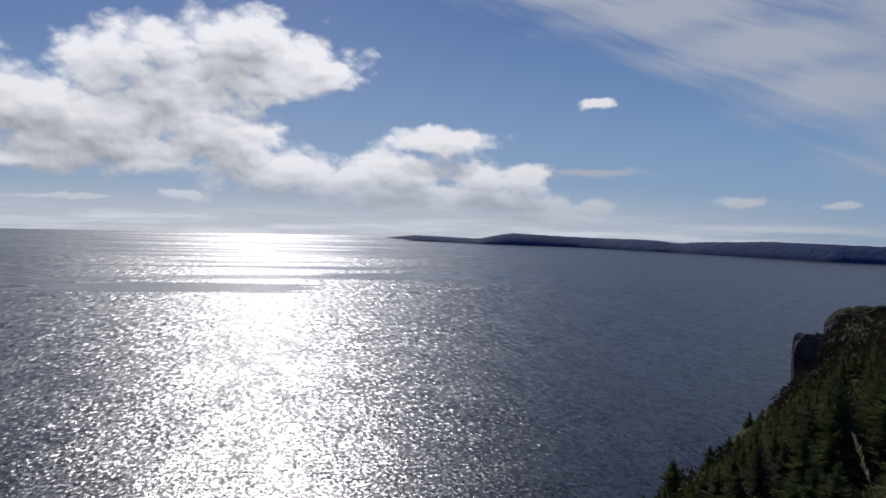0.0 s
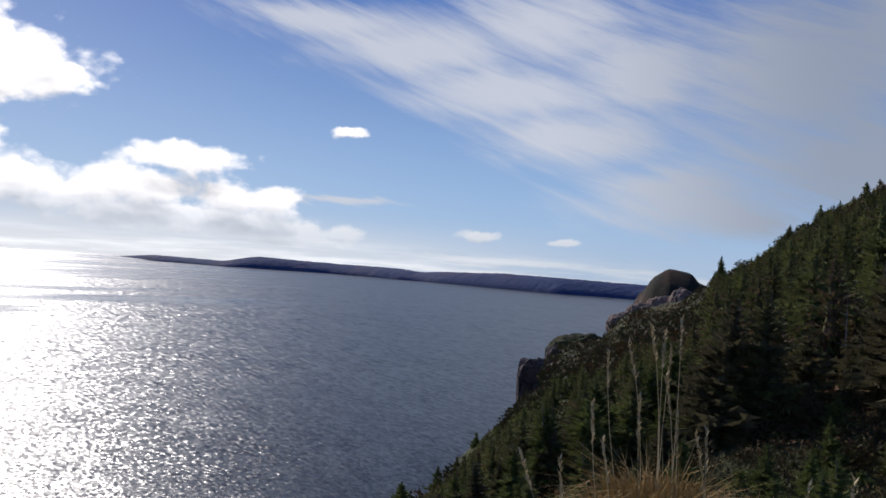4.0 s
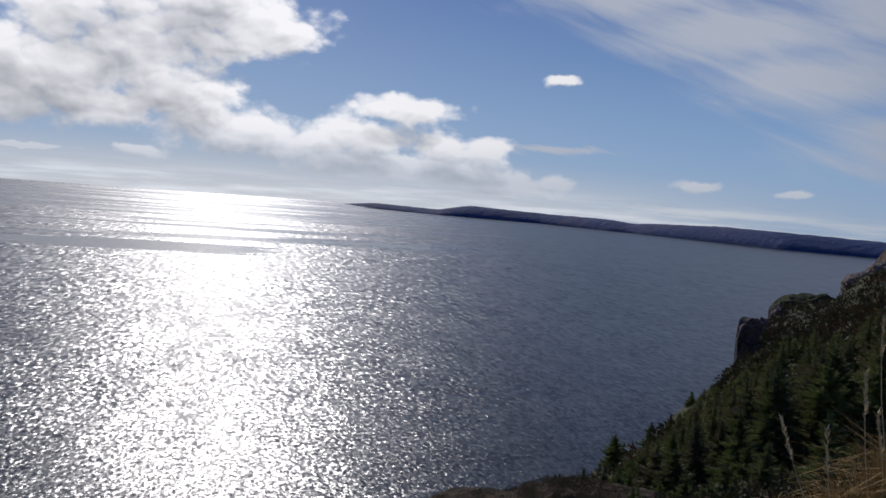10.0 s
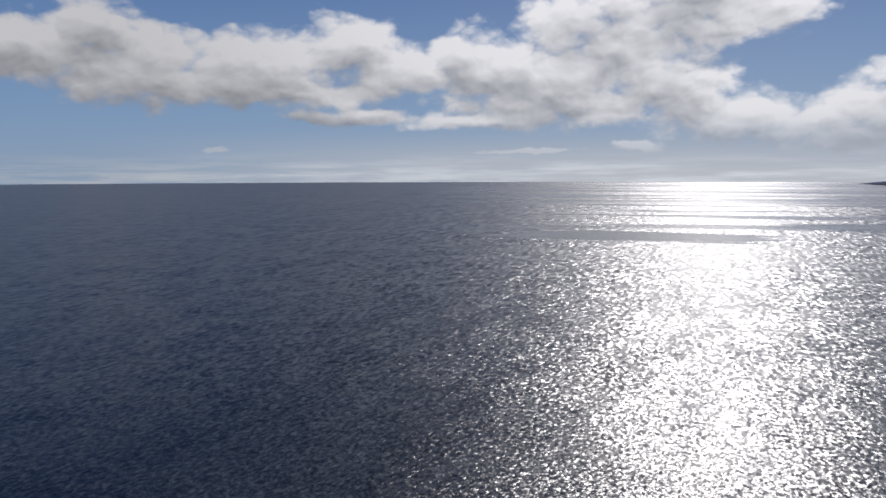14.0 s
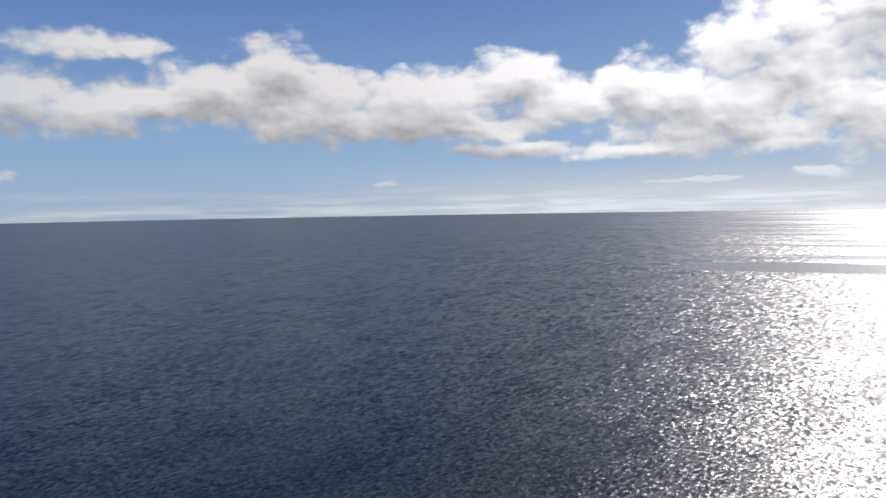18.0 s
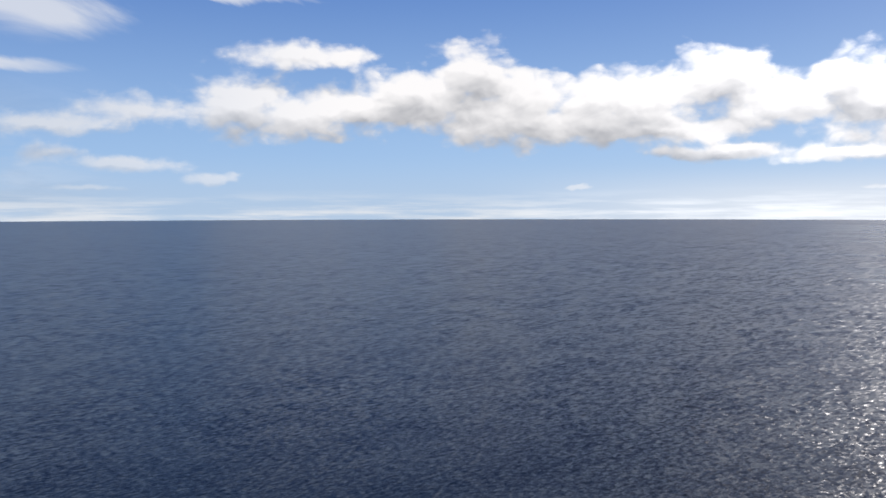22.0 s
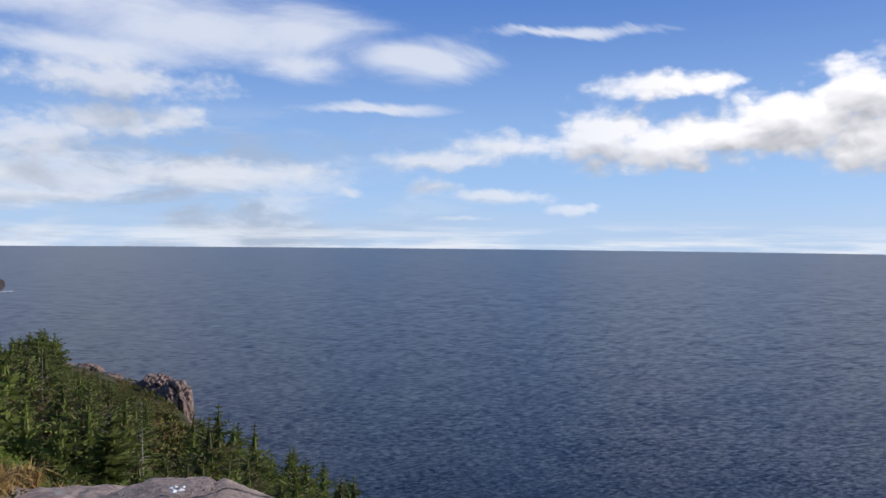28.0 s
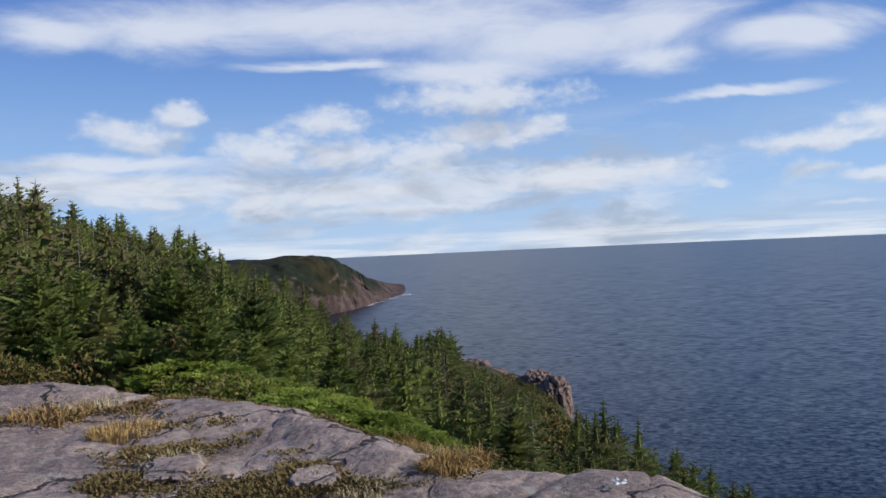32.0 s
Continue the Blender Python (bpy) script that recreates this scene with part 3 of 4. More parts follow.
def build_ground():
    turns = np.concatenate([np.arange(-75, -18, 0.4), np.arange(-18, 80, 1.5), np.arange(80, 142, 0.5), np.arange(142, 285, 3.0)])
    radii = np.r_[0.02, np.geomspace(0.4, 420.0, 120)]
    verts = []
    for t in turns:
        cx, cy = way(t)
        for r in radii:
            x, y = cx * r, cy * r
            z = ground_z(t, r)
            rough = min(0.02 * r, 1.6)
            z += rough * fbm(x / (2 + r * 0.06), y / (2 + r * 0.06), 3.1) * 0.8 - (0.22 if r < 12 else 0)
            verts.append((float(x), float(y), max(z, -6.0)))
    ob = mesh_object("ground", verts, grid_faces(len(turns), len(radii), True)[:, ::-1], HEATH, smooth=True)
    tagged(ob, "steep coastal slope of dark heath, turf and bare granite", "ground", kind="structure")


def build_sea():
    turns, radii = np.arange(0, 360, 3.0), np.r_[0.5, np.geomspace(20, 4950, 40)]
    verts = [(float(-math.sin(radians(t)) * r), float(math.cos(radians(t)) * r), 0.0) for t in turns for r in radii]
    ob = mesh_object("water", verts, grid_faces(len(turns), len(radii), True)[:, ::-1], SEA)
    tagged(ob, "open blue-grey sea with ruffled glittering waves", "sea", kind="structure")


def ridge(name, knots, mat, depth, label, category, rough=0.05, step=0.1, seed=0.0, power=1.6, front=0.35, jut=0.0):
    """A far mass of land. knots: turn, distance of its foot, height of its crest."""
    k = np.array(knots)
    turns = np.arange(k[0, 0], k[-1, 0] + 1e-6, step)
    s = np.r_[np.linspace(0, front, 34), np.linspace(front, 1, 22)[1:]]
    verts = []
    ease = [np.convolve(np.pad(np.interp(turns, k[:, 0], k[:, c]), 4, mode="edge"), np.ones(9) / 9, "valid") for c in (1, 2)]
    for t, foot, crest in zip(turns, *ease):
        cx, cy = way(t)
        for q in s:
            r = foot + depth * q
            up = math.sin(min(q / front, 1.0) * math.pi / 2) ** (1 / power) if q < front else max(0.0, math.cos((q - front) / (1 - front) * math.pi / 2)) ** 0.7
            x, y = cx * r, cy * r
            n = fbm(x / (crest * 1.2 + 8), y / (crest * 1.2 + 8), seed, 3)
            z = crest * up * (1 + rough * n) - 1.0
            if jut:
                # ledges and gullies of the cliff
                k = 1 + jut * fbm(x / 42, y / 42, z / 16 + seed, 3, 0.8) / r
                x, y = x * k, y * k
            verts.append((float(x), float(y), z))
    ob = mesh_object(name, verts, grid_faces(len(turns), len(s))[:, ::-1], mat, smooth=True)
    return tagged(ob, label, category, kind="structure")


def crest_height(el, r):
    return EYE + r * math.tan(radians(el - 0.7))


def foot_distance(el):
    return EYE / math.tan(radians(0.7 - el))


def build_far_land():
    coast = [(-40.0, -0.95, 0.2), (-32.6, -0.92, 0.17), (-26.8, -0.90, 0.28), (-26.0, -0.88, 0.30), (-22.6, -0.79, 0.35), (-18.1, -0.67, 0.18),
             (-16.8, -0.63, 0.06), (-15.2, -0.60, 0.24), (-12.0, -0.51, 0.28), (-10.0, -0.46, 0.31), (-6.5, -0.44, 0.42), (-5.0, -0.42, 0.49),
             (-4.2, -0.41, 0.36), (-2.6, -0.40, 0.02), (2.1, -0.28, 0.16), (3.4, -0.16, 0.03), (4.3, -0.10, -0.08)]
    knots = [(t, foot_distance(low), crest_height(high, foot_distance(low) + 120)) for t, low, high in coast]
    ridge("backdrop", knots, HAZED_LAND, 340, "long wooded headland across the water, blue haze in its colour", "headland", 0.03, 0.08, 5.0)
    dome = [(-40.0, 330, 30), (-37.6, 330, crest_height(0.1, 400)), (-36.8, 330, crest_height(0.60, 400)), (-36.0, 330, crest_height(1.12, 400)),
            (-34.5, 330, crest_height(1.33, 400)), (-33.4, 330, crest_height(0.85, 400)), (-32.6, 330, crest_height(-0.05, 400)),
            (-32.0, 335, crest_height(-1.4, 400)), (-31.2, 340, crest_height(-3.4, 400)), (-30.6, 345, 20)]
    ridge("dome_hill", dome, DOME, 160, "rounded bare brown hill on the coast", "hill", 0.05, 0.05, 9.0)
    cape = [(113.6, 945, 0.4), (114.3, 925, crest_height(-2.7, 960)), (115.2, 870, crest_height(-2.2, 930)), (116.5, 800, crest_height(-1.65, 870)),
            (117.6, 760, crest_height(-0.85, 850)), (118.7, 730, crest_height(-0.05, 840)), (120.5, 700, crest_height(0.33, 820)), (122.5, 680, crest_height(0.33, 800)),
            (125.3, 660, crest_height(0.2, 790)), (130.0, 640, crest_height(0.3, 770))]
    # white surf along the foot of the cape
    rng, k = np.random.default_rng(12), np.array(cape)
    tri = []
    for _ in range(60):
        t = 113.4 + 4.0 * rng.random() ** 2.6
        r = np.interp(t, k[:, 0], k[:, 1]) + rng.normal(-1.0, 2.2)
        cx, cy = way(t)
        a, n = rng.uniform(0, 6.28), rng.uniform(0.5, 2.0)
        for b in range(5):
            c, d = a + 1.257 * b, a + 1.257 * (b + 1)
            tri.append(((cx * r, cy * r, 0.5), (cx * r + 1.6 * n * math.cos(c), cy * r + n * math.sin(c), 0.1), (cx * r + 1.6 * n * math.cos(d), cy * r + n * math.sin(d), 0.1)))
    surf = soup("surf", np.array(tri), WHITE)
    tagged(surf, "white surf breaking along the foot of the cape", "surf", kind="stuff")
    ridge("cape", cape, CAPE, 330, "green-topped headland with bare reddish cliffs", "headland", 0.08, 0.05, 2.0, jut=14.0)


build_ground()
build_sea()
build_far_land()


# ---- spruces ----
def spruce_arrays(height, spread, whorls, branches, twigs, rng, droop=0.25, bare=0.08, thick=0.09, heart=0.0):
    """Blades of a spruce crown: tapered twigs on drooping branches in whorls."""
    tri = []
    for k in range(whorls):
        f = bare + (1 - bare) * (k + rng.uniform(-0.3, 0.3)) / whorls
        f = min(max(f, 0.03), 0.985)
        z0, reach = f * height, spread * (1 - f) ** 0.80 * rng.uniform(0.6, 1.2) + 0.03 * height * (1 - f)
        turn0 = rng.uniform(0, 6.28)
        for b in range(branches):
            a = turn0 + 6.283 * (b + rng.uniform(-0.3, 0.3)) / branches
            long = reach * rng.uniform(0.65, 1.2)
            rise = rng.uniform(-droop, 0.12) + 0.5 * f
            out = np.array([math.cos(a), math.sin(a), rise])
            side = np.array([-math.sin(a), math.cos(a), 0.0])
            base = np.array([0, 0, z0 + rng.uniform(-0.55, 0.55) * height / whorls])
            for w in range(twigs):
                u = (w + 0.4) / twigs
                p = base + out * long * u + np.array([0, 0, -0.12 * long * math.sin(u * 3.0)])
                size = long * (0.40 - 0.26 * u) * rng.uniform(0.7, 1.3) + 0.02
                for s in (-1, 1):
                    tip = p + (out * 0.8 + side * s * rng.uniform(0.5, 0.95) + np.array([0, 0, rng.uniform(-0.4, 0.25)])) * size
                    wide = np.array([0, 0, thick * size]) + side * 0.06 * size
                    tri.append((p - wide, p + wide + out * size * 0.18, tip))
            tri.append((base + out * long * 0.55 - side * 0.06 * long, base + out * long * 0.55 + side * 0.06 * long, base + out * long * 1.08))
    # dense heart of the crown, a ragged cone
    for k in range(5 if heart else 0):
        lo, hi = bare + 0.17 * k, bare + 0.17 * k + 0.30
        for b in range(9):
            a, c = 0.698 * b + k, 0.698 * (b + 1) + k
            q = heart * spread * (1 - lo) ** 0.8 * rng.uniform(0.8, 1.15)
            tri.append(((math.cos(a) * q, math.sin(a) * q, lo * height), (math.cos(c) * q, math.sin(c) * q, (lo - 0.03) * height), (0, 0, min(hi, 0.97) * height)))
    top = np.array([0, 0, height])
    for s in range(4):
        a = s * 1.57 + 0.4
        d = np.array([math.cos(a), math.sin(a), 0]) * 0.007 * height
        tri.append((top * 0.88 + d, top * 0.88 - d, top * 1.03))
    return np.array(tri)


def trunk_mesh(name, height, width, mat, parent, lean=0.0, twigs=0, seed=1):
    rng = random.Random(seed)
    bm = bmesh.new()
    rings = []
    for k in range(6):
        f = k / 5
        w = width * (1 - f) ** 0.8 + 0.006
        ox = lean * f * f * height
        rings.append([bm.verts.new((ox + w * math.cos(a), w * math.sin(a), f * height * 0.97 - (0.3 if k == 0 else 0))) for a in np.arange(0, 6.28, 1.047)])
    for lo, hi in zip(rings, rings[1:]):
        for i in range(6):
            bm.faces.new((lo[i], lo[(i + 1) % 6], hi[(i + 1) % 6], hi[i]))
    bm.faces.new(rings[-1])
    for _ in range(twigs):
        f, a, l = rng.uniform(0.25, 0.95), rng.uniform(0, 6.28), rng.uniform(0.12, 0.32) * height
        l *= 1.1 - f
        p = Vector((lean * f * f * height, 0, f * height))
        d = Vector((math.cos(a), math.sin(a), rng.uniform(-0.1, 0.5)))
        s = Vector((-math.sin(a), math.cos(a), 0)) * width * 0.22
        q = [bm.verts.new(p + s), bm.verts.new(p - s), bm.verts.new(p + Vector((0, 0, width * 0.4))), bm.verts.new(p + d * l)]
        for tri in ((0, 1, 3), (1, 2, 3), (2, 0, 3)):
            bm.faces.new([q[i] for i in tri])
    me = bpy.data.meshes.new(name)
    bm.to_mesh(me)
    bm.free()
    me.materials.append(mat)
    ob = new(name, me)
    ob.parent = parent
    return ob


def make_spruce(height, spread, seed, label, needles):
    rng = np.random.default_rng(seed)
    tree = new("spruce_tree")
    tagged(tree, label, "tree", "spruces on the slope")
    trunk_mesh("trunk", height, 0.022 * height + 0.02, BARK, tree, rng.uniform(-0.04, 0.04))
    soup("crown", spruce_arrays(height, spread, int(11 + height * 2.2), 10, 9, rng, thick=0.22, heart=0.25), needles, tree)
    return tree


def make_snag(height, seed):
    tree = new("dead_spruce")
    tagged(tree, "bleached grey dead spruce with bare broken twigs", "dead tree", "dead spruces")
    trunk_mesh("trunk", height, 0.014 * height, SNAG, tree, 0.03, 40, seed)
    return tree


def true_size(source, m):
    """The pose m with the scale of a thing that already stands taken out."""
    return m @ Matrix.Diagonal((1 / source.scale.x, 1 / source.scale.y, 1 / source.scale.z, 1))


def plant_spruces():
    rng = np.random.default_rng(7)
    forms = ((3.0, 1.15), (2.5, 1.10), (3.5, 1.20), (1.9, 1.0), (3.9, 1.25), (1.4, 0.9))
    green = [make_spruce(h, s, 20 + i, "dense green spruce with sunlit tips on the coastal slope", NEEDLES) for i, (h, s) in enumerate(forms)]
    dull = [make_spruce(h, s, 30 + i, "olive-brown spruce on the eastern slope, shade in its colour", SHADED_NEEDLES) for i, (h, s) in enumerate(forms)]
    snags = [make_snag(h, 50 + i) for i, h in enumerate((1.7, 1.2))]
    spots = []
    # closeness of the woods falls with distance so that the slope stays covered
    for lo, hi, near, far, n in ((102, 152, 14, 118, 640), (113, 150, 14, 45, 80), (104, 112, 38, 92, 110), (84, 102, 20, 84, 520), (-75, -27, 15, 150, 1500), (-60, -30, 15, 45, 110), (-27, -15, 13, 90, 600)):
        k = 0
        while k < n:
            t = rng.uniform(lo, hi)
            r = math.sqrt(rng.uniform(near * near, far * far)) if rng.random() < 0.55 else near * (far / near) ** rng.random()
            row = [np.interp(t, SHAPE[:, 0], SHAPE[:, c]) for c in (3, 5)]
            k += 1
            if r > row[1] * 1.01 or r < row[0] * 0.72:
                continue
            if -37.2 < t < -31 and r > 120 or 103 < t < 110 and r > 88 or -41.6 < t < -37.9 and r > 88 or -54.0 < t < -47.5 and r > 112:
                continue
            spots.append((t, r))
    for t, r in ((124.5, 11.4), (127.0, 11.0), (129.2, 11.8), (131.2, 11.3), (133.5, 12.2), (135.6, 11.9), (138.0, 12.7), (140.5, 12.4), (143.0, 12.9), (125.8, 12.8), (130.3, 13.4), (134.6, 13.6),
                 (121.8, 11.6), (119.2, 12.6), (123.2, 13.2), (139.3, 14.0), (128.2, 12.6), (136.8, 13.1)):
        spots.append((t, r))
    # young spruces in the heath just below the viewpoint
    for k in range(95):
        t, r = rng.uniform(-74, -16), 5.6 * (14.0 / 5.6) ** rng.random()
        if not (t > -40 and r < 6.5):
            spots.append((t, r))
    spots.sort(key=lambda p: p[1])
    placed = set()
    far_tri, dull_tri, bare_tri = [], [], []
    low = [spruce_arrays(h, s, w, 8, 3, np.random.default_rng(90 + i), thick=0.28, heart=0.25) for i, (h, s, w) in
           enumerate(((2.7, 1.05, 14), (2.2, 0.98, 12), (3.2, 1.10, 15), (1.5, 0.85, 10)))]
    for i, (t, r) in enumerate(spots):
        cx, cy = way(t)
        x, y = float(cx * r), float(cy * r)
        z = ground_z(t, r) - 0.1
        size, spin = 0.45 + 0.75 * rng.random() ** 1.6, rng.uniform(0, 360)
        if t < 0:
            size *= 0.85 if t > -27 else 1.05
        elif t > 104:
            size *= 2.0 if r > 30 else 1.2
        if 84 < t < 113:
            size *= 1.7
        if r < 18:
            size *= 0.7
        if t < 0 and r < 14.5:
            size = rng.uniform(0.16, 0.34) * min(1.0, r / 9.5)
        # no crown stands far over the crest of the slope, or hides the bare rocks
        crest = np.interp(t, SHAPE[:, 0], SHAPE[:, 6]) + np.interp(t, (-75, -28, -26, 0, 80, 86, 100, 103, 112, 118, 150), (0.9, 1.0, 0.5, 0.5, 2.8, 4.6, 4.2, 1.4, 2.2, 2.9, 3.0)) * (0.30 + 0.85 * rng.random() ** 2.2)
        if 101.9 < t < 104.7:
            crest = -13.6 + rng.uniform(-0.8, 0.2)
        elif 104.7 <= t < 110.4:
            crest = np.interp(t, (104.7, 106, 108, 110.4), (-10.5, -9.6, -8.7, -7.6)) + rng.uniform(-0.6, 0.5)
        elif -31.3 < t < -26.6:
            crest = -5.4 + rng.uniform(-0.8, 0.0)
        elif -37.0 < t <= -31.3:
            crest = np.interp(t, (-37.0, -36.0, -34.0, -31.3), (-0.4, -1.6, -2.9, -4.4)) + rng.uniform(-0.6, 0.1)
        room = EYE + r * math.tan(radians(crest - 0.7)) - z
        if room < 0.4:
            continue
        kinds = dull if t < 0 else green
        if i < 290:
            pick = rng.integers(0, len(kinds)) if rng.random() > (0.10 if t > 100 else 0.05 if r > 20 else -1) else len(kinds) + rng.integers(0, len(snags))
            if r < 15 and t > 0:
                pick = int(rng.choice([3, 5, 5]))
                size = max(size, 0.72)
            source = (kinds + snags)[pick]
            size = min(size, room / (3.3, 2.7, 3.9, 2.1, 4.3, 1.6, 1.8, 1.3)[pick])
            m = pose(x, y, z, rng.uniform(-4, 4), rng.uniform(-4, 4), spin) @ Matrix.Scale(size, 4)
            if source.name in placed:
                copy_thing(source, true_size(source, m))
            else:
                source.matrix_basis = m
                placed.add(source.name)
        else:
            c, s = math.cos(spin), math.sin(spin)
            pick = int(rng.integers(0, len(low)))
            size = min(size, room / (2.9, 2.3, 3.5, 1.7)[pick])
            turn = np.array([[c, -s, 0], [s, c, 0], [0, 0, 1]]) * size
            (dull_tri if t < 0 else far_tri).append(low[pick] @ turn.T + np.array([x, y, z]))
            if rng.random() < (0.12 if t < 0 else 0.42):
                # a bare stem with broken twigs beside the crown
                tall = (2.7, 2.2, 3.2, 1.5)[pick] * size * rng.uniform(0.6, 0.98)
                off = 0.55 * size * np.array([-cx, -cy, 0.0]) + rng.normal(0, 0.25 * size, 3) * (1, 1, 0)
                foot, tip = np.array([x, y, z]) + off, np.array([x, y, z + tall]) + off + rng.normal(0, 0.04, 3) * tall
                wide = 0.012 * tall + 0.008
                corners = [np.array([math.cos(q), math.sin(q), 0.0]) * wide for q in (0.3, 2.4, 4.5)]
                bare_tri += [(foot + p, foot + q, tip) for p, q in zip(corners, corners[1:] + corners[:1])]
                for _ in range(9):
                    f, a = rng.uniform(0.35, 0.95), rng.uniform(0, 6.28)
                    p = foot + (tip - foot) * f
                    q = np.array([math.cos(a), math.sin(a), rng.uniform(-0.2, 0.5)]) * tall * 0.20 * (1.15 - f)
                    bare_tri.append((p - (0, 0, 0.35 * wide), p + (0, 0, 0.35 * wide), p + q))
    # lone spruces that stand up over the edge of the slope: turn, height of the tip in degrees, distance
    for k, (t, el, r) in enumerate(((-16.4, -14.2, 21.0), (-18.9, -13.2, 28.0), (-21.5, -10.9, 40.0), (-12.6, -17.1, 12.5), (-14.3, -16.6, 16.0), (-20.2, -12.6, 34.0),
                                    (-37.9, 2.6, 140.0), (-42.1, 4.9, 130.0), (-43.9, 6.3, 126.0), (-46.5, 7.8, 124.0))):
        cx, cy = way(t)
        foot = ground_z(t, r) - 0.15
        tall = EYE + r * math.tan(radians(el - 0.7)) - foot
        pick = (0, 2, 1)[k % 3]
        m = pose(float(cx * r), float(cy * r), foot, 0, 0, 77 * k) @ Matrix.Diagonal((*([min(tall / 3.1, 0.85)] * 2), tall / (3.1, 2.6, 3.6)[pick], 1))
        tagged(copy_thing(dull[pick], true_size(dull[pick], m)), "lone slender spruce on the edge of the slope", "tree", "spruces on the slope")
    woods = soup("spruce_woods", np.concatenate(far_tri), WOODS)
    tagged(woods, "dense dark green spruce woods covering the steep slope", "woods", kind="stuff")
    stems = soup("bare_stems", np.array(bare_tri), SNAG)
    tagged(stems, "thin bleached stems of dead spruces among the woods", "dead wood", kind="stuff")
    cx, cy = way(119.9)
    m = pose(float(cx * 11.0), float(cy * 11.0), ground_z(119.9, 11.0) + 0.15, 50, 20, 30) @ Matrix.Scale(0.45, 4)
    tagged(copy_thing(snags[1], true_size(snags[1], m)), "small bleached dead spruce lying beside the slab", "dead tree", "dead spruces")
    woods = soup("spruce_woods", np.concatenate(dull_tri), SHADED_WOODS)
    tagged(woods, "olive and brown spruce woods on the eastern hillside, shade in their colour", "woods", kind="stuff")


plant_spruces()


# ---- bare rock ----
def build_outcrop():
    """The granite slab underfoot: low ledges, joints and a rounded brink."""
    turns, radii = np.r_[np.arange(-75.0, 62.0, 2.0), np.arange(62.0, 160.0, 0.4), np.arange(160.0, 285.0, 3.0)], np.r_[0.01, 0.3, 0.5, np.geomspace(0.7, 13.0, 190)]
    verts = []
    for t in turns:
        cx, cy = way(t)
        rb = np.interp(t, SHAPE[:, 0], SHAPE[:, 1])
        for r in radii:
            r = min(r, np.interp(t, (62, 78, 160, 175), (3.4, 13.0, 13.0, 3.4)))
            x, y = float(cx * r), float(cy * r)
            z = ground_z(t, min(r, rb))
            swell = 0.035 * fbm(x / 3.0, y / 3.0, 1.0, 3)
            slab = fbm(x / 2.4 + 0.2 * y, y / 1.3 - 0.1 * x, 7.0, 4) * 2.6
            step = slab - math.floor(slab)
            ledge = (math.floor(slab) + min(1.0, max(0.0, (step - 0.88) / 0.12))) * 0.022
            joint = noise.voronoi(Vector((x * 0.9 + 0.2 * y, y * 1.5, 0.0)))[0]
            fine = 0.022 * fbm(x * 3.0, y * 3.0, 2.0, 6, 0.6) - 0.035 * max(0.0, 1.0 - (joint[1] - joint[0]) / 0.05)
            over = max(0.0, r - min(rb, 6.0 if t < 60 or t > 165 else rb) + 0.22 * fbm(x / 1.5, y / 1.5, 4.0, 4))
            rise = 0.10 * math.exp(-((r - rb + 0.4) / 0.7) ** 2)
            side = min(1.4, max(0.0, 98 - t) * 0.035 + max(0.0, t - 148) * (0.06 if t < 160 and r > 5 else 0.02)) * min(max((r - 1.3 - 0.5 * fbm(x, y, 8.0, 3)) / 2.2, 0.0), 1.0)
            verts.append((x, y, z + swell + ledge + fine + rise - 0.06 - 0.55 * over ** 1.6 - side))
    ob = mesh_object("rock_outcrop", verts, grid_faces(len(turns), len(radii), True)[:, ::-1], ROCK, smooth=True)
    tagged(ob, "weathered grey-pink granite slab with lichen and ledges", "rock", kind="structure")


def crag(name, at, size, turn, mat, label, seed, columns=2.2, jag=0.13):
    """A blocky rock with upright joints: a rounded box cut into columns and steps."""
    bm = bmesh.new()
    bmesh.ops.create_cube(bm, size=2.0)
    bmesh.ops.subdivide_edges(bm, edges=bm.edges[:], cuts=17, use_grid_fill=True)
    for v in bm.verts:
        p = v.co.copy()
        q = p.normalized() * 1.25
        p = p.lerp(q, 0.42 if jag > 0.1 else 0.28 if jag > 0.06 else 0.85)
        w = Vector((p.x * size[0], p.y * size[1], p.z * size[2] * 0.35)) * (columns / max(size))
        cell = noise.cell(w * 1.6 + Vector((seed, seed, seed)))
        n = noise.fractal(w * 2.0 + Vector((seed, 0, 0)), 0.8, 2.0, 5, noise_basis="PERLIN_ORIGINAL")
        p *= 1.0 + jag * (cell - 0.3) + 0.13 * n
        v.co = Vector((p.x * size[0], p.y * size[1], p.z * size[2]))
    me = bpy.data.meshes.new(name)
    bm.to_mesh(me)
    bm.free()
    me.materials.append(mat)
    ob = new(name, me)
    ob.matrix_basis = pose(*at, 0, 0, turn)
    return tagged(ob, label, "rock")


def at_sight(turn, el, r):
    """A place seen from the viewpoint at that turn, angle over the horizon and distance."""
    cx, cy = way(turn)
    return float(cx * r), float(cy * r), EYE + r * math.tan(radians(el - 0.7))


